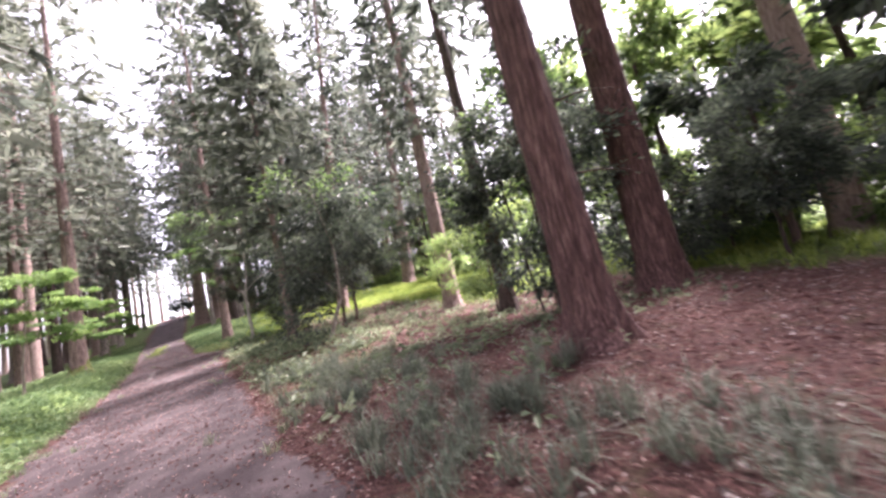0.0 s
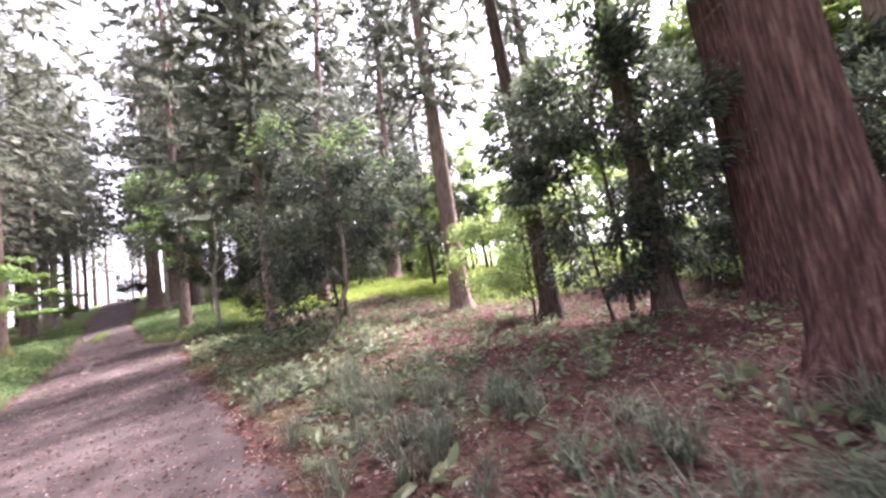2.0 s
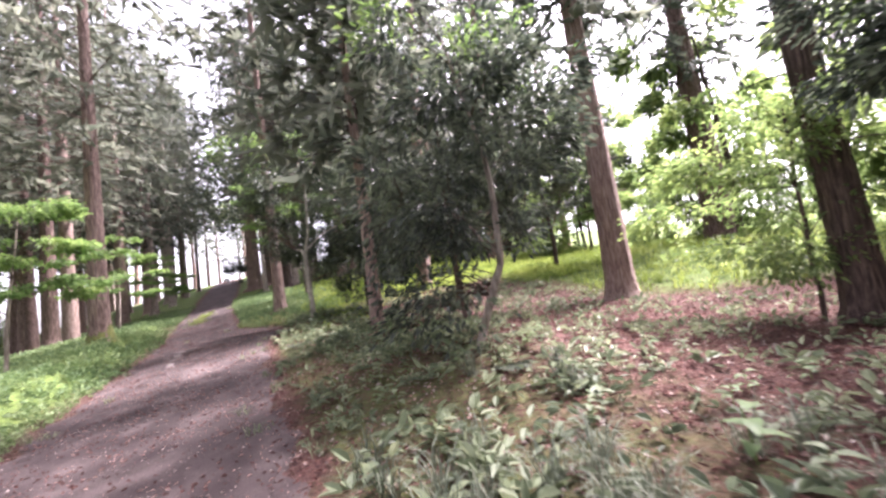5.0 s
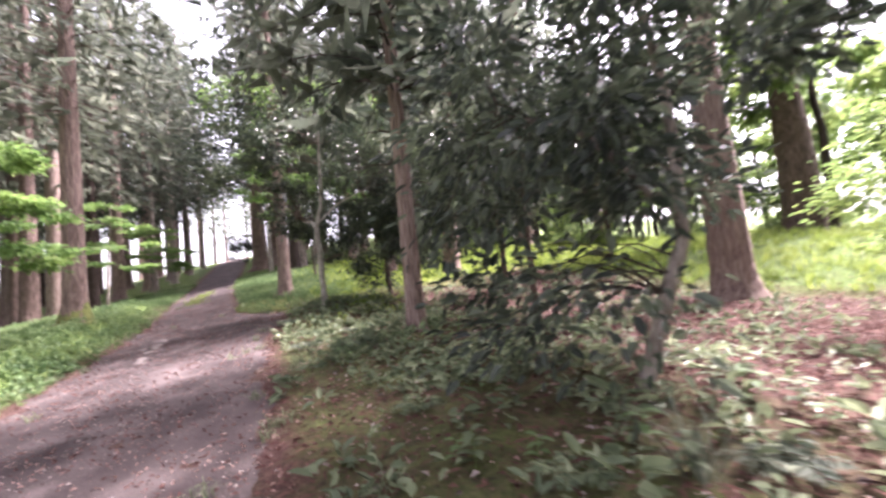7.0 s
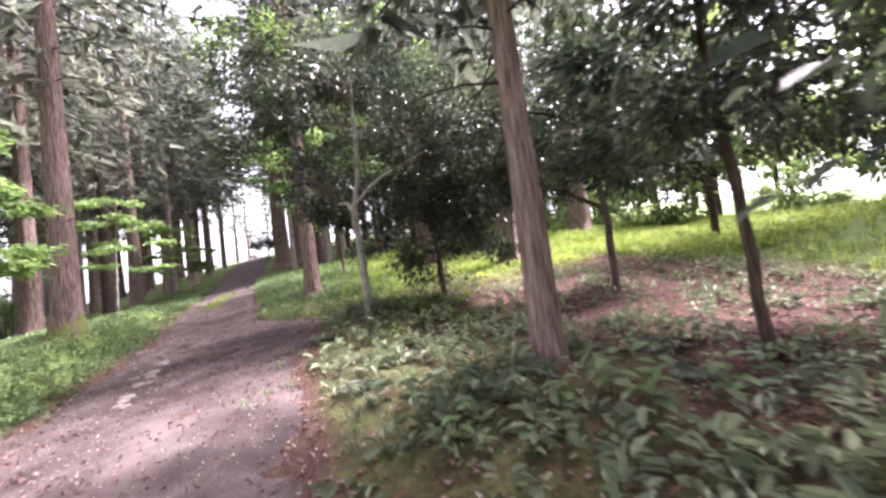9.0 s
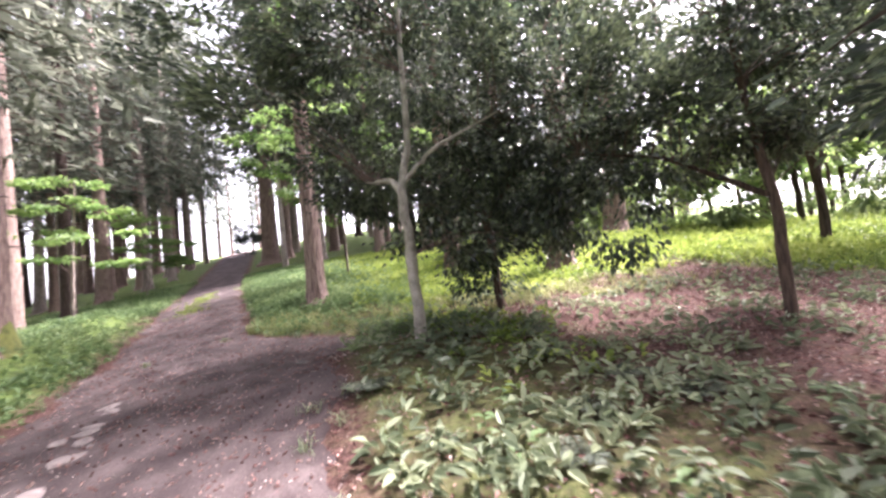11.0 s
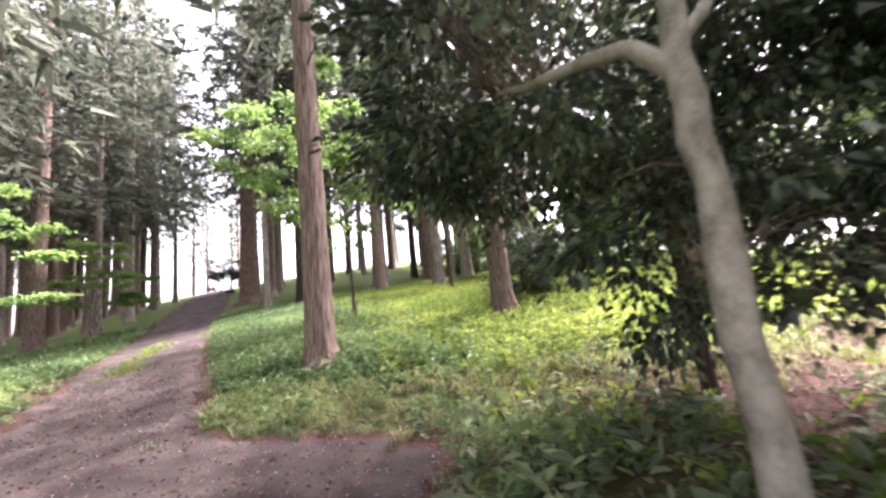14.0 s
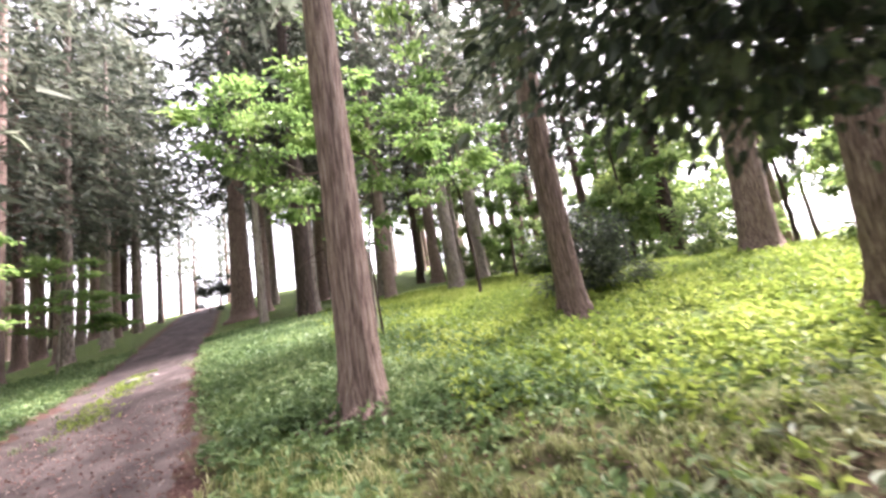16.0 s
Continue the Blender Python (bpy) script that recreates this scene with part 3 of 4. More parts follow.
broadleaf("evergreen_tree", -8.3, 22.8, [[(0, 0, -0.2, 0.09), (-0.1, 0, 1.8, 0.08), (-0.5, -0.2, 3.4, 0.06), (-1.2, -0.4, 5.0, 0.03)], [(-0.2, 0, 2.0, 0.05), (-1.4, -0.4, 3.0, 0.035), (-2.6, -0.5, 3.2, 0.015)], [(-0.1, 0, 1.9, 0.05), (0.8, -0.8, 3.0, 0.03), (1.6, -1.2, 3.4, 0.015)]],
          [(-2.6, -0.4, 2.75, 0.9, 0.55), (-1.5, -0.6, 2.7, 1.2, 0.8), (-0.4, -0.8, 1.9, 1.0, 1.0), (-1.2, -0.4, 3.9, 2.1, 0.8), (0.7, -0.6, 2.6, 1.3, 1.1), (1.2, -1.4, 3.5, 1.5, 1.0), (-0.2, -0.6, 5.0, 2.0, 0.7), (-0.3, -0.4, 1.15, 0.75, 0.7), (0.5, -0.7, 1.5, 0.9, 0.8), (1.3, 0.9, 3.1, 1.1, 0.9), (-2.9, 0.6, 3.9, 1.0, 0.5), (-2.9, -0.2, 2.5, 0.7, 0.4), (-2.2, -0.1, 2.6, 0.9, 0.5), (-1.4, -0.2, 3.0, 1.0, 0.6)], 16500, 0.105, M_LEAF_DARK, M_BARK_DARK, "spreading evergreen with low hanging dark boughs", 36, width=0.6)
broadleaf("evergreen_tree", -4.0, 16.2, [[(0, 0, -0.2, 0.065), (0.0, 0.0, 1.5, 0.055), (-0.05, 0.1, 3.2, 0.045), (0, 0.1, 5.5, 0.02)]],
          [(0.3, 0.6, 3.4, 1.6, 0.6), (-0.3, 0.6, 4.6, 1.8, 0.8), (1.4, 0.4, 3.0, 1.2, 0.7), (-0.6, -0.2, 3.1, 1.2, 0.8), (0.7, -1.0, 3.7, 1.5, 0.9), (0.9, 0.9, 2.3, 1.1, 0.6), (1.9, 1.2, 3.2, 1.3, 0.8), (-0.2, 1.4, 2.5, 1.0, 0.6), (-1.3, 0.4, 2.2, 0.7, 0.5)], 9500, 0.14, M_LEAF_DARK, M_BARK_DARK, "thin-stemmed evergreen with layered dark foliage", 37)
broadleaf("evergreen_tree", -4.4, 20.3, [[(0, 0, -0.2, 0.08), (0.05, 0.0, 1.5, 0.07), (-0.1, 0.1, 3.0, 0.05), (-0.2, 0.1, 5.2, 0.02)], [(0, 0, 1.7, 0.045), (-1.2, 0.3, 2.5, 0.035), (-2.4, 0.5, 2.8, 0.012)]],
          [(-2.2, 0.5, 1.8, 1.1, 0.9), (-2.3, 0.5, 3.4, 1.4, 1.0), (-1.1, 0.3, 2.7, 1.2, 0.8), (0, 0, 3.4, 1.6, 0.9), (0.4, 0.3, 4.6, 1.6, 0.9), (-1.1, 0.2, 4.6, 1.5, 0.8), (1.2, 0.2, 2.8, 1.1, 0.7), (-2.6, 0.9, 4.7, 1.3, 0.8)], 21000, 0.11, M_LEAF_DARK, M_BARK_DARK, "dark evergreen with boughs hanging over the litter", 42, width=0.55)
broadleaf("evergreen_tree", -0.1, 25.5, [[(0, 0, -0.2, 0.12), (0.05, 0.0, 1.5, 0.1), (-0.1, 0.1, 4.0, 0.07), (0, 0.1, 8.0, 0.02)], [(0, 0, 1.6, 0.05), (0.8, 0.3, 3.4, 0.04), (1.4, 0.5, 5.0, 0.015)]],
          [(-1.4, -0.3, 2.9, 1.5, 0.8), (1.2, 0.2, 3.2, 1.7, 0.9), (0, -0.4, 4.6, 2.2, 1.1), (-1.7, 0, 5.4, 1.6, 1.0), (1.9, 0.2, 5.6, 1.8, 1.0), (0.1, 0, 7.2, 2.2, 1.1), (2.9, 0, 3.9, 1.3, 0.8)], 9500, 0.19, M_LEAF_DARK, M_BARK_DARK, "dark-stemmed evergreen at the edge of the bright glade", 50)
broadleaf("evergreen_shrub", -9.2, 32.0, [[(0, 0, -0.2, 0.05), (0, 0, 0.8, 0.04), (0.1, 0, 1.6, 0.02)]],
          [(0, 0, 0.9, 1.3, 0.8), (1.2, 0.1, 0.8, 1.0, 0.6), (0.2, 0, 1.8, 1.0, 0.7)], 7000, 0.12, M_LEAF_DARK, M_BARK_DARK, "dark rounded evergreen shrub among weeds", 38)
broadleaf("evergreen_shrub", -37.2, 57.4, [[(0, 0, -0.2, 0.06), (0, 0, 1.0, 0.05), (0.1, 0, 2.6, 0.02)]],
          [(0, 0, 1.2, 1.5, 1.0), (0.4, 0.2, 2.6, 1.6, 1.0), (1.6, 0.6, 1.6, 1.2, 0.9)], 4200, 0.2, M_LEAF_DARK, M_BARK_DARK, "dark evergreen shrub where the path leaves the wood", 47)
broadleaf("evergreen_shrub", 7.6, 8.6, [[(0, 0, -0.2, 0.05), (0, 0, 1.0, 0.04), (0.1, 0, 2.4, 0.02)]],
          [(0, 0, 1.9, 1.3, 0.8), (1.4, -0.6, 2.2, 1.5, 0.7), (0.2, 0, 3.2, 1.4, 0.8)], 8000, 0.13, M_LEAF_GREY, M_BARK_DARK, "dark evergreen shrub behind the litter floor", 43)
broadleaf("evergreen_shrub", 6.4, 11.6, [[(0, 0, -0.2, 0.05), (0, 0, 1.0, 0.04), (0.1, 0, 2.4, 0.02)], [(0.3, 0.2, -0.2, 0.04), (0.8, 0.4, 1.2, 0.03), (1.2, 0.5, 2.2, 0.015)]],
          [(0, 0, 1.2, 1.3, 0.9), (1.3, 0.4, 1.3, 1.3, 0.9), (0.2, 0, 2.6, 1.3, 0.8), (2.6, 0.2, 1.5, 1.2, 0.9)], 8500, 0.14, M_LEAF_GREY, M_BARK_DARK, "dark evergreen thicket behind the thick trunks", 45)
broadleaf("evergreen_shrub", 9.6, 12.9, [[(0, 0, -0.2, 0.05), (0, 0, 1.0, 0.04), (0.1, 0, 2.4, 0.02)]],
          [(0, 0, 1.3, 1.5, 1.0), (1.4, -0.4, 1.4, 1.4, 0.9), (0.2, 0, 2.8, 1.4, 0.8)], 6500, 0.16, M_LEAF_MID, M_BARK_DARK, "green leafy thicket at the glade's edge", 46)
# fresh green maples with layered leaves
broadleaf("young_maple", -14.9, 31.3, [[(0, 0, -0.2, 0.06), (0.0, 0, 2.0, 0.05), (-0.3, 0, 4.0, 0.04), (-0.8, -0.4, 7.6, 0.015)], [(-0.2, 0, 3.2, 0.03), (-1.4, -0.6, 4.6, 0.02), (-2.6, -1.0, 5.6, 0.01)], [(-0.2, 0, 3.4, 0.03), (1.0, -0.4, 4.6, 0.02), (2.2, -0.6, 5.2, 0.01)]],
          [(-2.2, -0.8, 6.2, 2.0, 0.5), (-1.5, -1.0, 5.0, 2.0, 0.5), (-2.5, -0.6, 7.4, 1.8, 0.5), (1.4, -0.6, 5.6, 1.8, 0.5), (2.4, -0.5, 4.6, 1.4, 0.4), (0.5, -1.0, 7.5, 1.8, 0.5), (-2.0, -1.0, 3.9, 1.4, 0.35)], 8500, 0.15, M_LEAF_FRESH, M_BARK_GREY, "young maple with layered fresh green leaves", 39, 0.3, width=0.6)
broadleaf("young_maple", -24.5, 27.5, [[(0, 0, -0.2, 0.08), (0.1, 0, 2.0, 0.06), (0.4, 0, 5.6, 0.02)]],
          [(0.4, 0, 2.4, 2.0, 0.22), (0.8, -0.6, 3.4, 2.2, 0.25), (0, 0.4, 4.6, 2.0, 0.3), (0.2, -0.4, 5.6, 1.6, 0.3)], 3200, 0.15, M_LEAF_FRESH, M_BARK_GREY, "maple spreading tiers of fresh green leaves beside the path", 40, 0.2, width=0.6)
broadleaf("young_maple", -17.5, 16.8, [[(0, 0, -0.2, 0.06), (0.1, 0, 1.6, 0.05), (0.3, 0.2, 4.6, 0.02)]],
          [(0.2, 0.4, 2.4, 1.9, 0.3), (0.3, 0.2, 3.6, 2.0, 0.4), (0.1, 0, 4.8, 1.6, 0.4)], 6000, 0.14, M_LEAF_FRESH, M_BARK_GREY, "low maple spreading fresh green leaves on the verge", 41, 0.25, width=0.6)
broadleaf("young_maple", -31.0, 37.5, [[(0, 0, -0.2, 0.06), (0.1, 0, 1.6, 0.05), (0.3, 0.2, 4.6, 0.02)]],
          [(0.2, 0.4, 2.2, 2.2, 0.3), (0.3, 0.2, 3.4, 2.2, 0.4), (0.1, 0, 4.8, 1.8, 0.4)], 5000, 0.17, M_LEAF_FRESH, M_BARK_GREY, "low maple with fresh green leaves by the far verge", 44, 0.25, width=0.6)
broadleaf("sapling", -14.5, 30.3, [[(0, 0, -0.2, 0.035), (-0.06, 0, 1.2, 0.03), (-0.12, 0, 2.4, 0.022), (0.35, -0.1, 4.6, 0.01)]],
          [(0.1, 0, 3.2, 0.9, 0.25), (0.5, -0.2, 4.2, 1.1, 0.3), (-0.4, 0, 2.5, 0.5, 0.2)], 700, 0.15, M_LEAF_FRESH, M_BARK_DARK, "thin dark sapling with a few fresh green leaves", 48, 0.25, width=0.6)
broadleaf("sapling", -11.9, 36.6, [[(0, 0, -0.2, 0.075), (-0.03, 0, 1.6, 0.065), (-0.15, 0, 3.4, 0.055), (-0.4, 0, 7.0, 0.03)]],
          [(-0.3, 0, 5.2, 1.6, 0.4), (0.2, 0, 6.4, 1.7, 0.5), (1.0, -0.4, 4.6, 1.3, 0.35), (-1.2, -0.4, 4.4, 1.2, 0.35)], 2200, 0.17, M_LEAF_FRESH, M_BARK_DARK, "slim sapling with tiers of fresh green leaves", 49, 0.25, width=0.6)
# sunlit broad-leaved trees round the glade
BACK = []
for i, (x, y, h) in enumerate(((9.5, 10.5, 5.5), (12.5, 14.5, 7.0), (9.0, 5.5, 5.0), (13.5, 8.5, 7.5), (10.5, 20.0, 5.0), (3.5, 33.0, 6.0), (-4.0, 41.0, 6.5), (6.0, 38.0, 6.5), (16, 26, 7), (-9.5, 45.0, 5.5))):
    dark = i in (0, 2)
    BACK.append(broadleaf("broadleaf_tree", x, y, [[(0, 0, -0.2, 0.11), (0.1, 0, h * 0.35, 0.09), (0, 0.2, h, 0.03)]],
              [(0, 0, h * 0.45, h * 0.3, h * 0.2), (0.4, 0.2, h * 0.75, h * 0.32, h * 0.22), (-0.6, 0.3, h * 1.02, h * 0.24, h * 0.2)], 2600, 0.3, M_LEAF_GREY if dark else M_LEAF_FRESH if i in (5, 6, 9) else M_LEAF_MID, M_BARK_DARK,
              "dark evergreen tree at the back of the litter floor" if dark else "broad-leaved tree with bright green foliage beyond the glade", 60 + i, 0.6, "trees round the glade"))

# ---- the wood beyond, and added shade trees at the start: conifers copied from a few ----
KINDS = [conifer(*p, "tall conifer with bare trunk and hazy drooping crown", bark, 11, group="conifers of the wood", whorls=34) for p, bark in (
    ((-34.8, 58.5, 0.5, 31, 9.5, 5.2, 71), M_BARK_BROWN), ((-24.8, 54.0, 0.46, 30, 10.5, 5.0, 72), M_BARK_GREY), ((-46.5, 55.0, 0.48, 32, 8, 5.4, 73), M_BARK_BROWN), ((-53.3, 57.5, 0.42, 33, 9, 5.2, 74), M_BARK_DARK))]
SPOTS = [(-41.0, 51.3), (-40.2, 49.6), (-41.7, 54.2), (-64.5, 62.5), (-74, 67), (-49, 41.5), (-37, 32.5), (-20.6, 59.2), (-14.7, 51.1), (-12.9, 51.0), (-19.2, 53.8), (-16.2, 52.6), (-27.5, 49.3), (-23.5, 46.6), (-8.0, 52.0), (-4.0, 47.0), (-55.5, 52.5), (-70.0, 72.0), (-60.0, 66.5)]
used = list(SPOTS) + [(-19.4, 21.55), (-33.4, 36.6), (-26.6, 25.6), (-10.2, 8.2), (-1.5, 26.5), (-5.8, 21.8)]
# entries with s below 9: added conifers, mostly out of view, shading the start
SPOTS += [xy(s, q) for s, q in ((104, -9), (112, -2), (98, 0.5), (118, -8), (125, -4), (92, -10), (-1.5, 6.6), (-3, 3.2), (-4, 7), (-6, 10), (0.5, 14), (-9, 2.6), (-10, 7), (3.5, 15.5), (-13, 12), (-8, 14.5), (-4, -6.5), (1, -9), (8, -9), (-10, -6), (-14, -1.5), (14, -10), (20, -9.5))]
for i in range(4000):
    s, q = (rng.uniform(24, 78), rng.uniform(-27, -9)) if i % 2 else (rng.uniform(34, 76), rng.uniform(2, 26))
    left, right = path_edges(s)
    if left - 2.6 < q < right + 2.5 or (q > 0 and s < 42 and q < 19) or (q < 0 and s < 26 and q > -10) or (s < 62 and -9.5 < q < 0) or (s > 60 and -8.5 < q < -2.0):
        continue
    if q > 19 and s < 34 and rng.uniform() < 0.6:
        continue
    x, y = xy(s, q)
    if all((x - a) ** 2 + (y - b) ** 2 > 3.7**2 for a, b in used):
        used.append((x, y))
        SPOTS.append((x, y))
    if len(SPOTS) > 265:
        break
for i, (x, y) in enumerate(SPOTS):
    copy_thing(KINDS[i % 4], pose(x, y, float(height(x, y)) - 0.05, rng.normal(0, 0.8), rng.normal(0, 0.8), rng.uniform(0, 360)) @ Matrix.Scale(rng.uniform(0.68, 1.0), 4))

for i in range(50):
    s, q = (rng.uniform(-12, 36), rng.uniform(19, 38)) if i < 30 else (rng.uniform(36, 66), rng.uniform(18, 36))
    x, y = xy(s, q)
    copy_thing(BACK[(1, 3, 4, 7, 8)[i % 5]], pose(x, y, float(height(x, y)) - 0.05, 0, 0, rng.uniform(0, 360)) @ Matrix.Scale(rng.uniform(0.9, 1.7), 4))


for i, (x, y, k) in enumerate(((10.5, 16.5, 1.5), (14, 11.5, 1.6), (15.5, 15, 1.8), (17, 10, 1.7), (8.8, 19, 1.3), (15.5, 6.0, 1.5))):
    copy_thing(BACK[(1, 3)[i % 2]], pose(x, y, float(height(x, y)) - 0.05, 0, 0, 70 * i) @ Matrix.Scale(k, 4))


# ---- shrubs under the far trees ----
BUSH = broadleaf("undergrowth_shrub", 12.4, 10.6, [[(0, 0, -0.2, 0.04), (0, 0, 0.8, 0.03), (0.1, 0, 1.8, 0.015)]],
                 [(0, 0, 0.7, 1.4, 0.7), (0.9, 0.5, 1.0, 1.2, 0.7), (-0.6, 0.4, 1.7, 1.1, 0.7), (0.2, 0, 2.4, 1.0, 0.6)], 1900, 0.25, M_LEAF_MID, M_BARK_DARK, "leafy green shrub under the far trees", 90, 0.6, "shrubs under the trees")
for i in range(66):
    s, q = (rng.uniform(-12, 30), rng.uniform(17, 26)) if i < 34 else (rng.uniform(30, 70), rng.uniform(-30, -18)) if i < 46 else (rng.uniform(33, 56), rng.uniform(15, 26))
    x, y = xy(s, q)
    copy_thing(BUSH, pose(x, y, float(height(x, y)) - 0.05, 0, 0, rng.uniform(0, 360)) @ Matrix.Scale(rng.uniform(0.6, 1.4), 4))


# ---- low plants ----
def scatter(n, s0, s1, q0, q1, keep):
    s, q = rng.uniform(s0, s1, n), rng.uniform(q0, q1, n)
    ok = keep(s, q) > rng.uniform(0, 1, n)
    x, y = xy(s[ok], q[ok])
    return np.stack([x, y, height(x, y)], -1)


def patchy(s, q):
    return np.clip(0.55 + 0.5 * np.sin(1.9 * s + 0.7 * q) * np.sin(1.4 * q - 0.9 * s + 2) + 0.35 * np.sin(4.7 * s) * np.sin(5.1 * q), 0, 1)


def rosettes(P, count, size, rise, width=0.5, tall=0.12, leaf=leaf_quads):
    """Leaves round each place P, on stalks."""
    n = len(P)
    big = np.repeat(size * rng.uniform(0.6, 1.4, n), count)
    a, e = rng.uniform(0, 6.28, n * count), rng.normal(rise, 0.35, n * count)
    D = np.stack([np.cos(a) * np.cos(e), np.sin(a) * np.cos(e), np.sin(e)], -1)
    foot = np.repeat(P, count, 0) + np.stack([np.cos(a), np.sin(a), np.zeros_like(a)], -1) * (big * 0.35)[:, None]
    foot[:, 2] += rng.uniform(0.1, 1.0, n * count) * np.repeat(tall * rng.uniform(0.4, 1.5, n), count)
    return leaf(foot, D, big, big * width)


def blades(P, count, length, width):
    """Arching grass blades, two quads each."""
    n = len(P) * count
    a, e = rng.uniform(0, 6.28, n), rng.uniform(0.7, 1.4, n)
    L = length * rng.uniform(0.5, 1.2, n)
    out = np.stack([np.cos(a), np.sin(a), np.zeros(n)], -1)
    side = np.stack([-np.sin(a), np.cos(a), np.zeros(n)], -1) * width * 0.5
    foot = np.repeat(P, count, 0) + rng.normal(0, 0.05, (n, 3)) * [1, 1, 0]
    mid = foot + out * (np.cos(e) * L * 0.55)[:, None] + np.array([0, 0, 1]) * (np.sin(e) * L * 0.6)[:, None]
    tip = mid + out * (L * 0.45)[:, None] + np.array([0, 0, 1]) * (L * rng.uniform(-0.15, 0.25, n))[:, None]
    V = np.stack([foot - side, foot + side, mid + side, mid - side, tip + side * 0.15, tip - side * 0.15], 1).reshape(-1, 3)
    b = np.arange(n)[:, None] * 6
    return V, np.concatenate([b + [0, 1, 2, 3], b + [3, 2, 4, 5]])


def stuff(name, geo, mat, label, category):
    tagged(part(name, *geo, mat), label, category, kind="stuff")


def bank(s, q):
    left, right = path_edges(s)
    return (q > right + 0.05) * growth(s, q) * patchy(s, q) * (0.25 + 0.75 * step(0.5 + 1.4 * np.sin(1.3 * s + 0.8 * q) * np.sin(1.9 * q - 0.7 * s)))


def sunlit_straw_band(s, q):
    """Strip of straw-coloured grass slanting from the path, sunlight put into its pale colour."""
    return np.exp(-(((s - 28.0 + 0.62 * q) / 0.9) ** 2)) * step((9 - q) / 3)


def verge(s, q):
    left, _ = path_edges(s)
    return (q < left - 0.02) * (0.35 + 0.65 * patchy(s, q))


stuff("bank_weeds", rosettes(scatter(8000, 2, 26, 0.5, 6.0, bank), 7, 0.145, 0.3, 0.42, 0.2, leaf_blades), M_WEED, "pale green leafy weeds on the bank beside the path", "weeds")
stuff("litter_weeds", rosettes(scatter(5200, 1, 23, 1.5, 10, lambda s, q: (0.45 + 0.3 * step((s - 12) / 6)) * patchy(s, q) * step((s - 2) / 5)), 6, 0.13, 0.35, 0.42, 0.15, leaf_blades), M_WEED, "scattered green seedlings on needle litter", "weeds")
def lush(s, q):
    return (q > path_edges(s)[1] + 0.1) * growth(s, q) * (0.35 + 0.65 * patchy(s, q)) * (1 - 0.75 * sunlit_straw_band(s, q))


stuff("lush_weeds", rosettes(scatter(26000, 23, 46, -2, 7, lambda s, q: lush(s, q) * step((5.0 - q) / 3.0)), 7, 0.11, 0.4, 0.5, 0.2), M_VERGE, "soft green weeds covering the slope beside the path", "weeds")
stuff("glade_weeds", rosettes(scatter(24000, 20, 46, 2, 17, lambda s, q: lush(s, q) * step((q - 1.2) / 3.0)), 7, 0.12, 0.4, 0.5, 0.18), M_GLADE, "bright yellow-green weeds on the sunlit slope", "weeds")
stuff("verge_weeds", rosettes(scatter(22000, 3, 50, -14, -2.6, verge), 7, 0.12, 0.4, 0.5, 0.15), M_VERGE, "low green plants covering the verge", "weeds")
stuff("glade_grass", blades(scatter(5400, -1, 34, 9, 26, lambda s, q: growth(s, q)), 7, 0.4, 0.02), M_GLADE, "sunlit yellow-green grass in the glade", "grass")
stuff("grass_tufts", blades(scatter(440, -1, 13, 0.9, 4.6, lambda s, q: (0.15 + patchy(s, q) ** 2) * step((10 - s) / 6 + 0.4) * step((4.6 - q) / 2.5)), 44, 0.5, 0.009), M_GRASS, "dull green grass tufts on the litter", "grass")
stuff("edge_grass", blades(scatter(1600, 5, 40, -6, 3, lambda s, q: np.exp(-np.minimum(np.abs(q - path_edges(s)[1] - 0.25), np.abs(q - path_edges(s)[0] + 0.2)) / 0.25)), 22, 0.2, 0.009), M_WEED, "short grass along the edges of the path", "grass")


# ---- litter ----
def fallen(n, s0, s1, q0, q1, keep, size, lift=0.012, wide=0.5):
    P = scatter(n, s0, s1, q0, q1, keep)
    P[:, 2] += lift + rng.uniform(0, 0.015, len(P))
    a = rng.uniform(0, 6.28, len(P))
    D = np.stack([np.cos(a), np.sin(a), rng.normal(0.05, 0.22, len(P))], -1)
    L = size * rng.uniform(0.5, 1.5, len(P))
    return leaf_quads(P, D, L, L * wide, 0.3)


def off_path(s, q):
    left, right = path_edges(s)
    return ((q > right - 0.1) | (q < left + 0.1)) * (1.05 - 0.85 * growth(s, q))


stuff("leaf_litter", fallen(50000, -2, 30, 0.3, 12, off_path, 0.055), M_LITTER, "red-brown fallen leaves strewn over the floor", "leaf litter")
stuff("needle_litter", fallen(48000, -2, 16, 0.6, 9, lambda s, q: off_path(s, q) * 0.95, 0.13, 0.01, 0.1), M_DRY, "dry red-brown conifer sprigs on the floor", "needle litter")
stuff("path_litter", fallen(30000, -1, 34, -3.6, 1.5, lambda s, q: (q < path_edges(s)[1]) * (q > path_edges(s)[0]) * (0.25 + 0.75 * patchy(s, q)), 0.045, 0.02), M_LITTER, "small fallen leaves and chips on the path", "leaf litter")


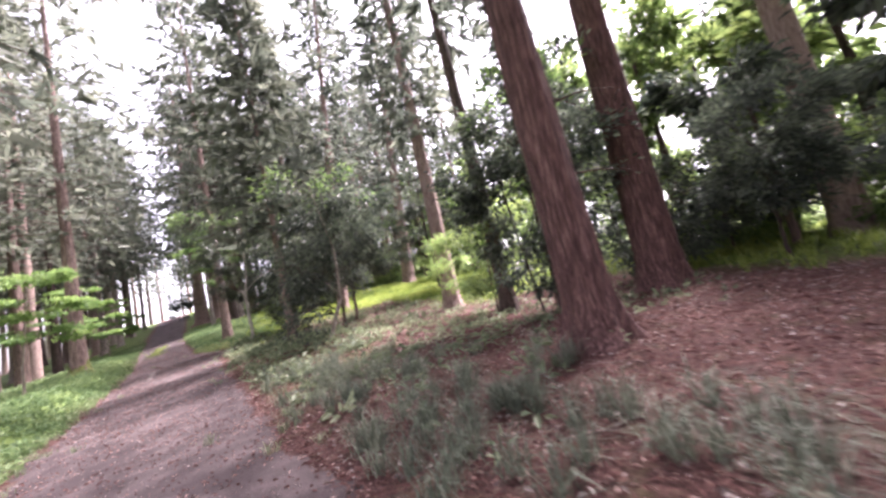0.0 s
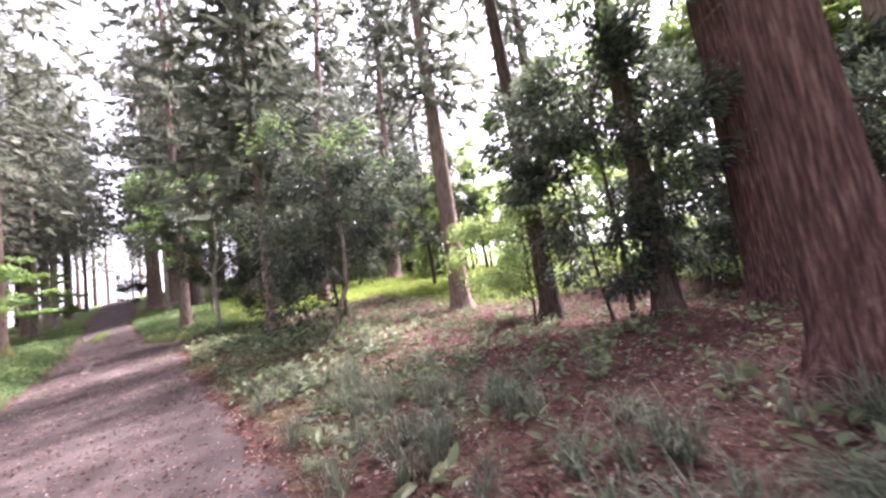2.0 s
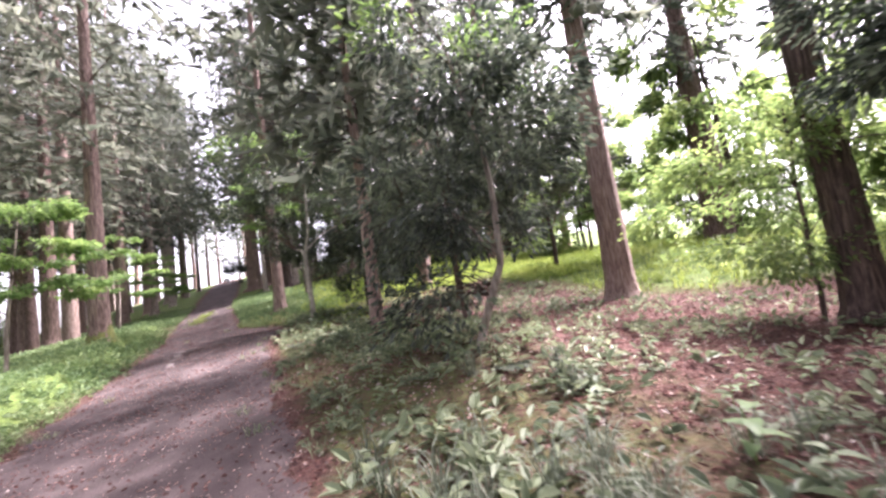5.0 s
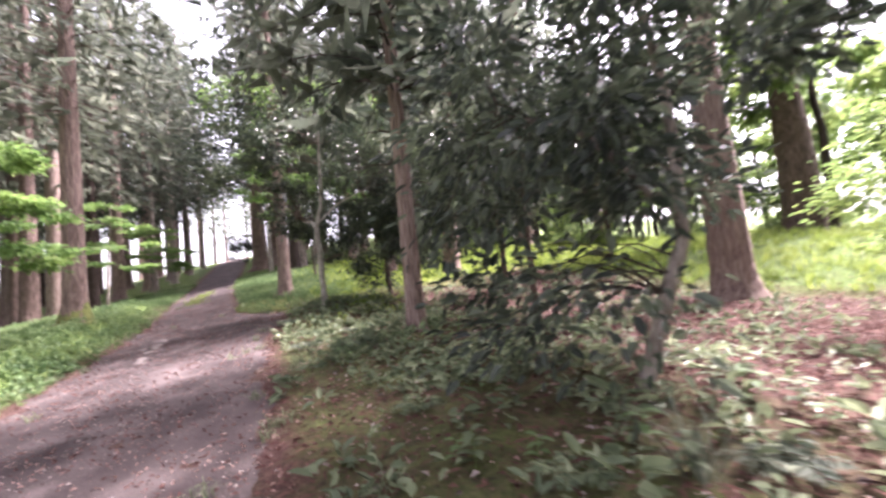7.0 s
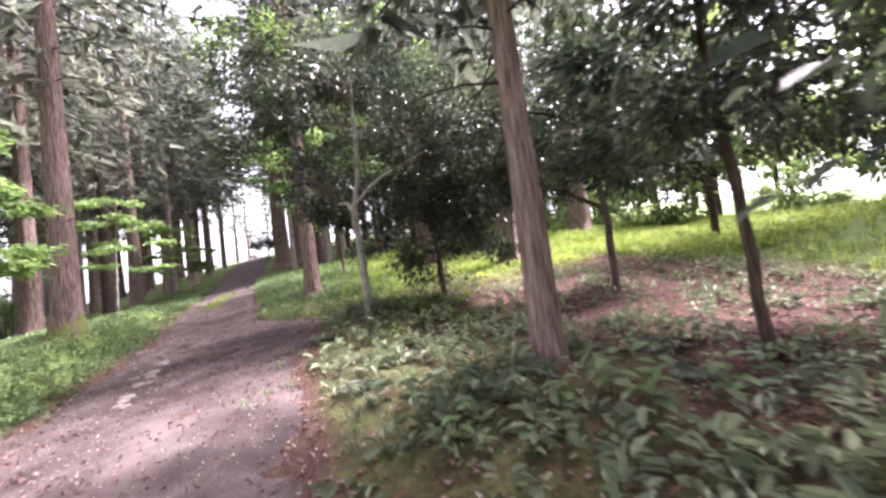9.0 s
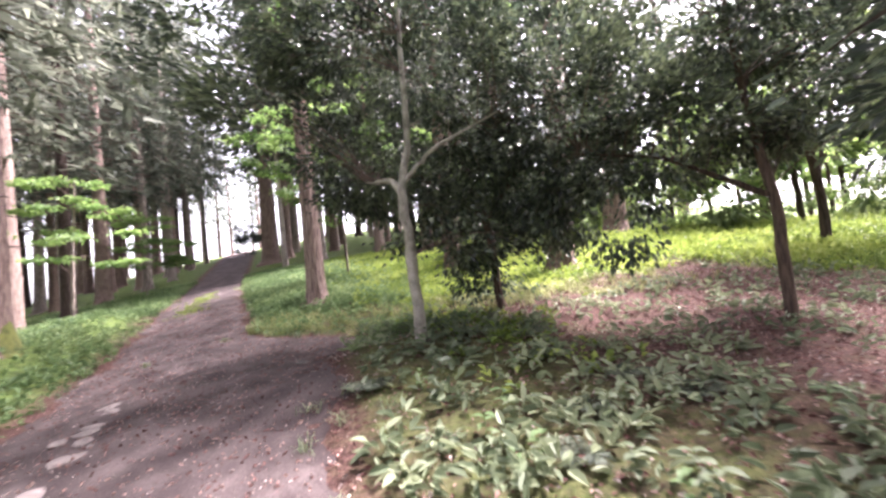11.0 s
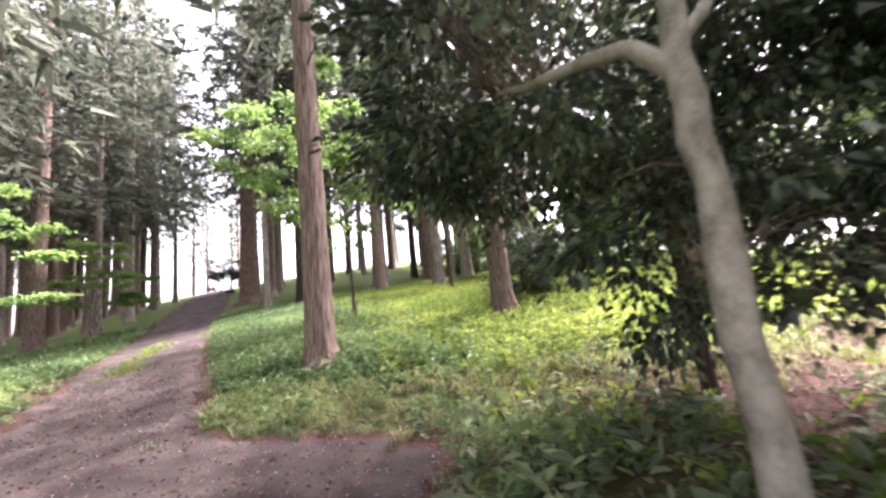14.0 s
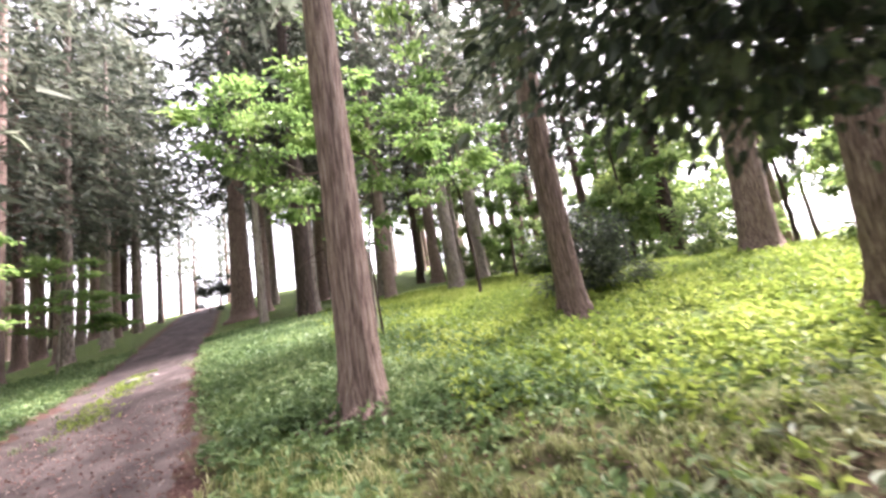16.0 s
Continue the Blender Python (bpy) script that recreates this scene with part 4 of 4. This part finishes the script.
# ---- single plants, stones and roots ----
def leafy_plant(count, size, seed, leaf_mat):
    """A seedling with broad pointed leaves in tiers round an upright stem."""
    g = np.random.default_rng(seed)
    ob = new("leafy_plant")
    part("stem", *tube([(0, 0, -0.05), (0.01, 0, 0.12), (0.0, 0.02, 0.3)], [0.006, 0.005, 0.003], 5), M_LEAF_MID, ob)
    for i in range(count):
        a, z = i * 2.4 + g.normal(0, 0.2), 0.08 + 0.24 * i / count
        l = size * g.uniform(0.75, 1.15)
        t = np.linspace(0, 1, 6)
        half = 0.24 * l * np.sin(np.pi * t ** 0.8) ** 0.8
        rise = l * (0.35 * t - 0.45 * t * t)
        mid = np.stack([t * l, np.zeros(6), rise], -1)
        V = np.concatenate([mid + np.stack([0 * t, half, 0.25 * half], -1), mid, mid + np.stack([0 * t, -half, 0.25 * half], -1)])
        ca, sa = math.cos(a), math.sin(a)
        V = np.stack([V[:, 0] * ca - V[:, 1] * sa, V[:, 0] * sa + V[:, 1] * ca, V[:, 2] + z], -1)
        part("leaf", V, grid_faces(3, 6), leaf_mat, ob, smooth=True)
    return tagged(ob, "broad-leaved green seedling on the litter", "plant", "seedlings on the bank")


def fern(fronds, size, seed):
    g = np.random.default_rng(seed)
    ob = new("fern")
    for i in range(fronds):
        a = i * 6.283 / fronds + g.normal(0, 0.25)
        l = size * g.uniform(0.75, 1.15)
        t = np.linspace(0.12, 1, 15)
        spine = np.stack([t * l * 0.9, 0 * t, l * (0.75 * t - 0.62 * t * t)], -1)
        P = np.repeat(spine, 2, 0)
        side = np.tile([1, -1], 15)
        D = np.stack([np.full(30, 0.35), side, g.normal(-0.12, 0.08, 30)], -1)
        L = np.repeat(0.3 * l * np.sin(np.pi * (t * 0.86 + 0.12)) ** 0.8, 2) + 0.01
        V, F = leaf_quads(P, D, L, L * 0.3, 0.08)
        ca, sa = math.cos(a), math.sin(a)
        V = np.stack([V[:, 0] * ca - V[:, 1] * sa, V[:, 0] * sa + V[:, 1] * ca, V[:, 2]], -1)
        part("frond", V, F, M_GRASS if seed % 2 else M_WEED, ob)
    return tagged(ob, "green fern with arching fronds on the bank", "fern", "ferns on the bank")


def dot(make, spots):
    first = None
    for x, y, size in spots:
        m = pose(x, y, float(height(x, y)), 0, 0, rng.uniform(0, 360)) @ Matrix.Scale(size, 4)
        if first is None:
            first = make
            first.matrix_basis = m
        else:
            copy_thing(first, m)


PLANT_SPOTS = [xy(s, q) for s, q in zip(rng.uniform(6.5, 22.5, 110), rng.uniform(1.4, 5.2, 110))]
dot(leafy_plant(9, 0.17, 3, M_WEED), [(x, y, rng.uniform(0.6, 1.05)) for x, y in PLANT_SPOTS[:64]])
dot(leafy_plant(6, 0.2, 4, M_VERGE), [(x, y, rng.uniform(0.5, 1.0)) for x, y in PLANT_SPOTS[64:]] + [(0.3, 8.5, 1.5), (1.05, 8.05, 1.6), (0.6, 7.2, 1.5), (0.2, 7.9, 1.3), (-1.8, 9.2, 1.5), (-1.4, 8.05, 1.4), (-4.7, 13.7, 1.2), (-4.3, 13.65, 1.2), (-3.75, 13.7, 1.2), (-6.9, 14.7, 1.1), (-6.1, 15.0, 1.1), (-5.7, 15.1, 1.5), (-5.3, 15.3, 1.6), (-5.5, 14.8, 1.4), (-4.9, 15.0, 1.5)])
FERN_SPOTS = [xy(s, q) for s, q in zip(rng.uniform(8, 24, 40), rng.uniform(0.9, 4.5, 40))]
dot(fern(7, 0.42, 5), [(x, y, rng.uniform(0.7, 1.2)) for x, y in FERN_SPOTS[:20]])
dot(fern(6, 0.38, 6), [(x, y, rng.uniform(0.7, 1.3)) for x, y in FERN_SPOTS[20:]])


def stone(x, y, size, flat, label, seed):
    g = np.random.default_rng(seed)
    bm = bmesh.new()
    bmesh.ops.create_icosphere(bm, subdivisions=3, radius=1)
    for v in bm.verts:
        v.co *= 1 + 0.22 * noise.noise(v.co * 1.3 + Vector((seed, 0, 0))) + 0.06 * noise.noise(v.co * 5)
        v.co = Vector((v.co.x * size, v.co.y * size * 0.7, v.co.z * size * flat))
    me = bpy.data.meshes.new("stone")
    bm.to_mesh(me)
    bm.free()
    me.materials.append(M_STONE)
    ob = new("stone", me)
    ob.matrix_basis = pose(x, y, float(height(x, y)) + size * flat * 0.3, 0, 0, g.uniform(0, 360))
    return tagged(ob, label, "stone")


stone(-11.7, 20.6, 0.12, 0.35, "flat grey stone sunk in the dirt path", 1)
stone(-22.0, 31.4, 0.22, 0.4, "grey stone lying across the path", 2)
stone(-21.5, 31.6, 0.13, 0.45, "small grey stone beside a larger one", 3)
for i in range(22):
    f = rng.uniform(0, 1)
    ob = stone(-12.4 - 1.95 * f + rng.normal(0, 0.12), 16.8 + 2.95 * f + rng.normal(0, 0.08), rng.uniform(0.06, 0.17), 0.22, "pale flat stone set in the dirt path", 10 + i)
    ob.data.materials[0] = M_STONE_PALE
    tagged(ob, group="pale stones in the path")


def fallen_branch(seed, length):
    g = np.random.default_rng(seed)
    t = np.linspace(0, 1, 9)
    P = np.stack([t * length - length / 2, np.cumsum(g.normal(0, 0.03, 9)), 0.02 + 0.015 * np.sin(t * 9)], -1)
    ob = new("fallen_branch")
    part("stick", *tube(P, np.linspace(0.014, 0.004, 9), 6), M_BARK_BROWN, ob, smooth=True)
    for k in (3, 5):
        d = np.array([0.2, g.choice([-1, 1]) * 0.22, 0.03]) * length
        part("side_twig", *tube([P[k], P[k] + d * 0.5, P[k] + d], [0.006, 0.005, 0.002], 5), M_BARK_BROWN, ob)
    return tagged(ob, "thin bare fallen branch lying on the litter", "branch", "fallen branches")


dot(fallen_branch(5, 1.0), [(*xy(s, q), k) for s, q, k in ((2.2, 2.6, 0.8), (3.0, 3.8, 1.1), (2.5, 1.9, 0.6), (4.4, 2.4, 0.9), (5.6, 3.9, 1.0), (1.2, 3.2, 0.7), (7.4, 5.6, 1.2), (12.0, 4.6, 0.9), (15.2, 4.9, 1.1), (17.0, 6.0, 1.2), (22.6, 3.6, 0.8), (24.5, 4.4, 0.9))])
stuff("straw_grass", blades(scatter(5600, 21.5, 29.6, -0.6, 9, lambda s, q: (q > path_edges(s)[1] - 0.1) * sunlit_straw_band(s, q) * (0.3 + 0.7 * patchy(s, q))), 14, 0.22, 0.012), M_STRAW, "pale straw-green grass, coloured as if sunlit, from the conifer's foot", "grass")
stuff("pale_leaves", fallen(9500, 0, 28, 0.8, 10, lambda s, q: off_path(s, q) * (0.2 + 0.8 * patchy(1.3 * s, q)), 0.06, 0.02, 0.5), M_CHIP, "pale dry leaves scattered on the litter", "leaf litter")
stuff("path_chips", fallen(10500, -1, 36, -4, 1.5, lambda s, q: (q < path_edges(s)[1] + 0.1) * (q > path_edges(s)[0]) * (0.15 + 0.85 * patchy(s * 0.7, q * 1.3)), 0.032, 0.022, 0.6), M_CHIP, "pale bark chips and leaf scraps on the path", "leaf litter")
stuff("path_moss", blades(scatter(480, 33.5, 39.5, -3.7, -2.2, lambda s, q: np.exp(-((q + 2.95) / 0.35) ** 2)), 12, 0.12, 0.012), M_GLADE, "strip of yellow-green grass growing along the path", "grass")


# ---- the distance past the end of the path ----
def far_ridge():
    a = np.linspace(-0.9, 0.9, 60)
    d = 900.0
    base = np.stack([np.array(xy(d * math.cos(v), d * math.sin(v))) for v in a])
    top = 26 + 10 * np.sin(a * 5 + 1) + 5 * np.sin(a * 17)
    rows = []
    for k in np.linspace(0, 1, 6):
        grow = 1 + 0.12 * k
        rows.append(np.concatenate([base * grow, (-5 + (top + 5) * math.sin(k * 1.57))[:, None] + 12], 1))
    V = np.concatenate(rows)
    tagged(part("backdrop", V, grid_faces(6, 60), M_HILL, smooth=True), "low blue-green hills far beyond the wood", "hills", kind="structure")


far_ridge()
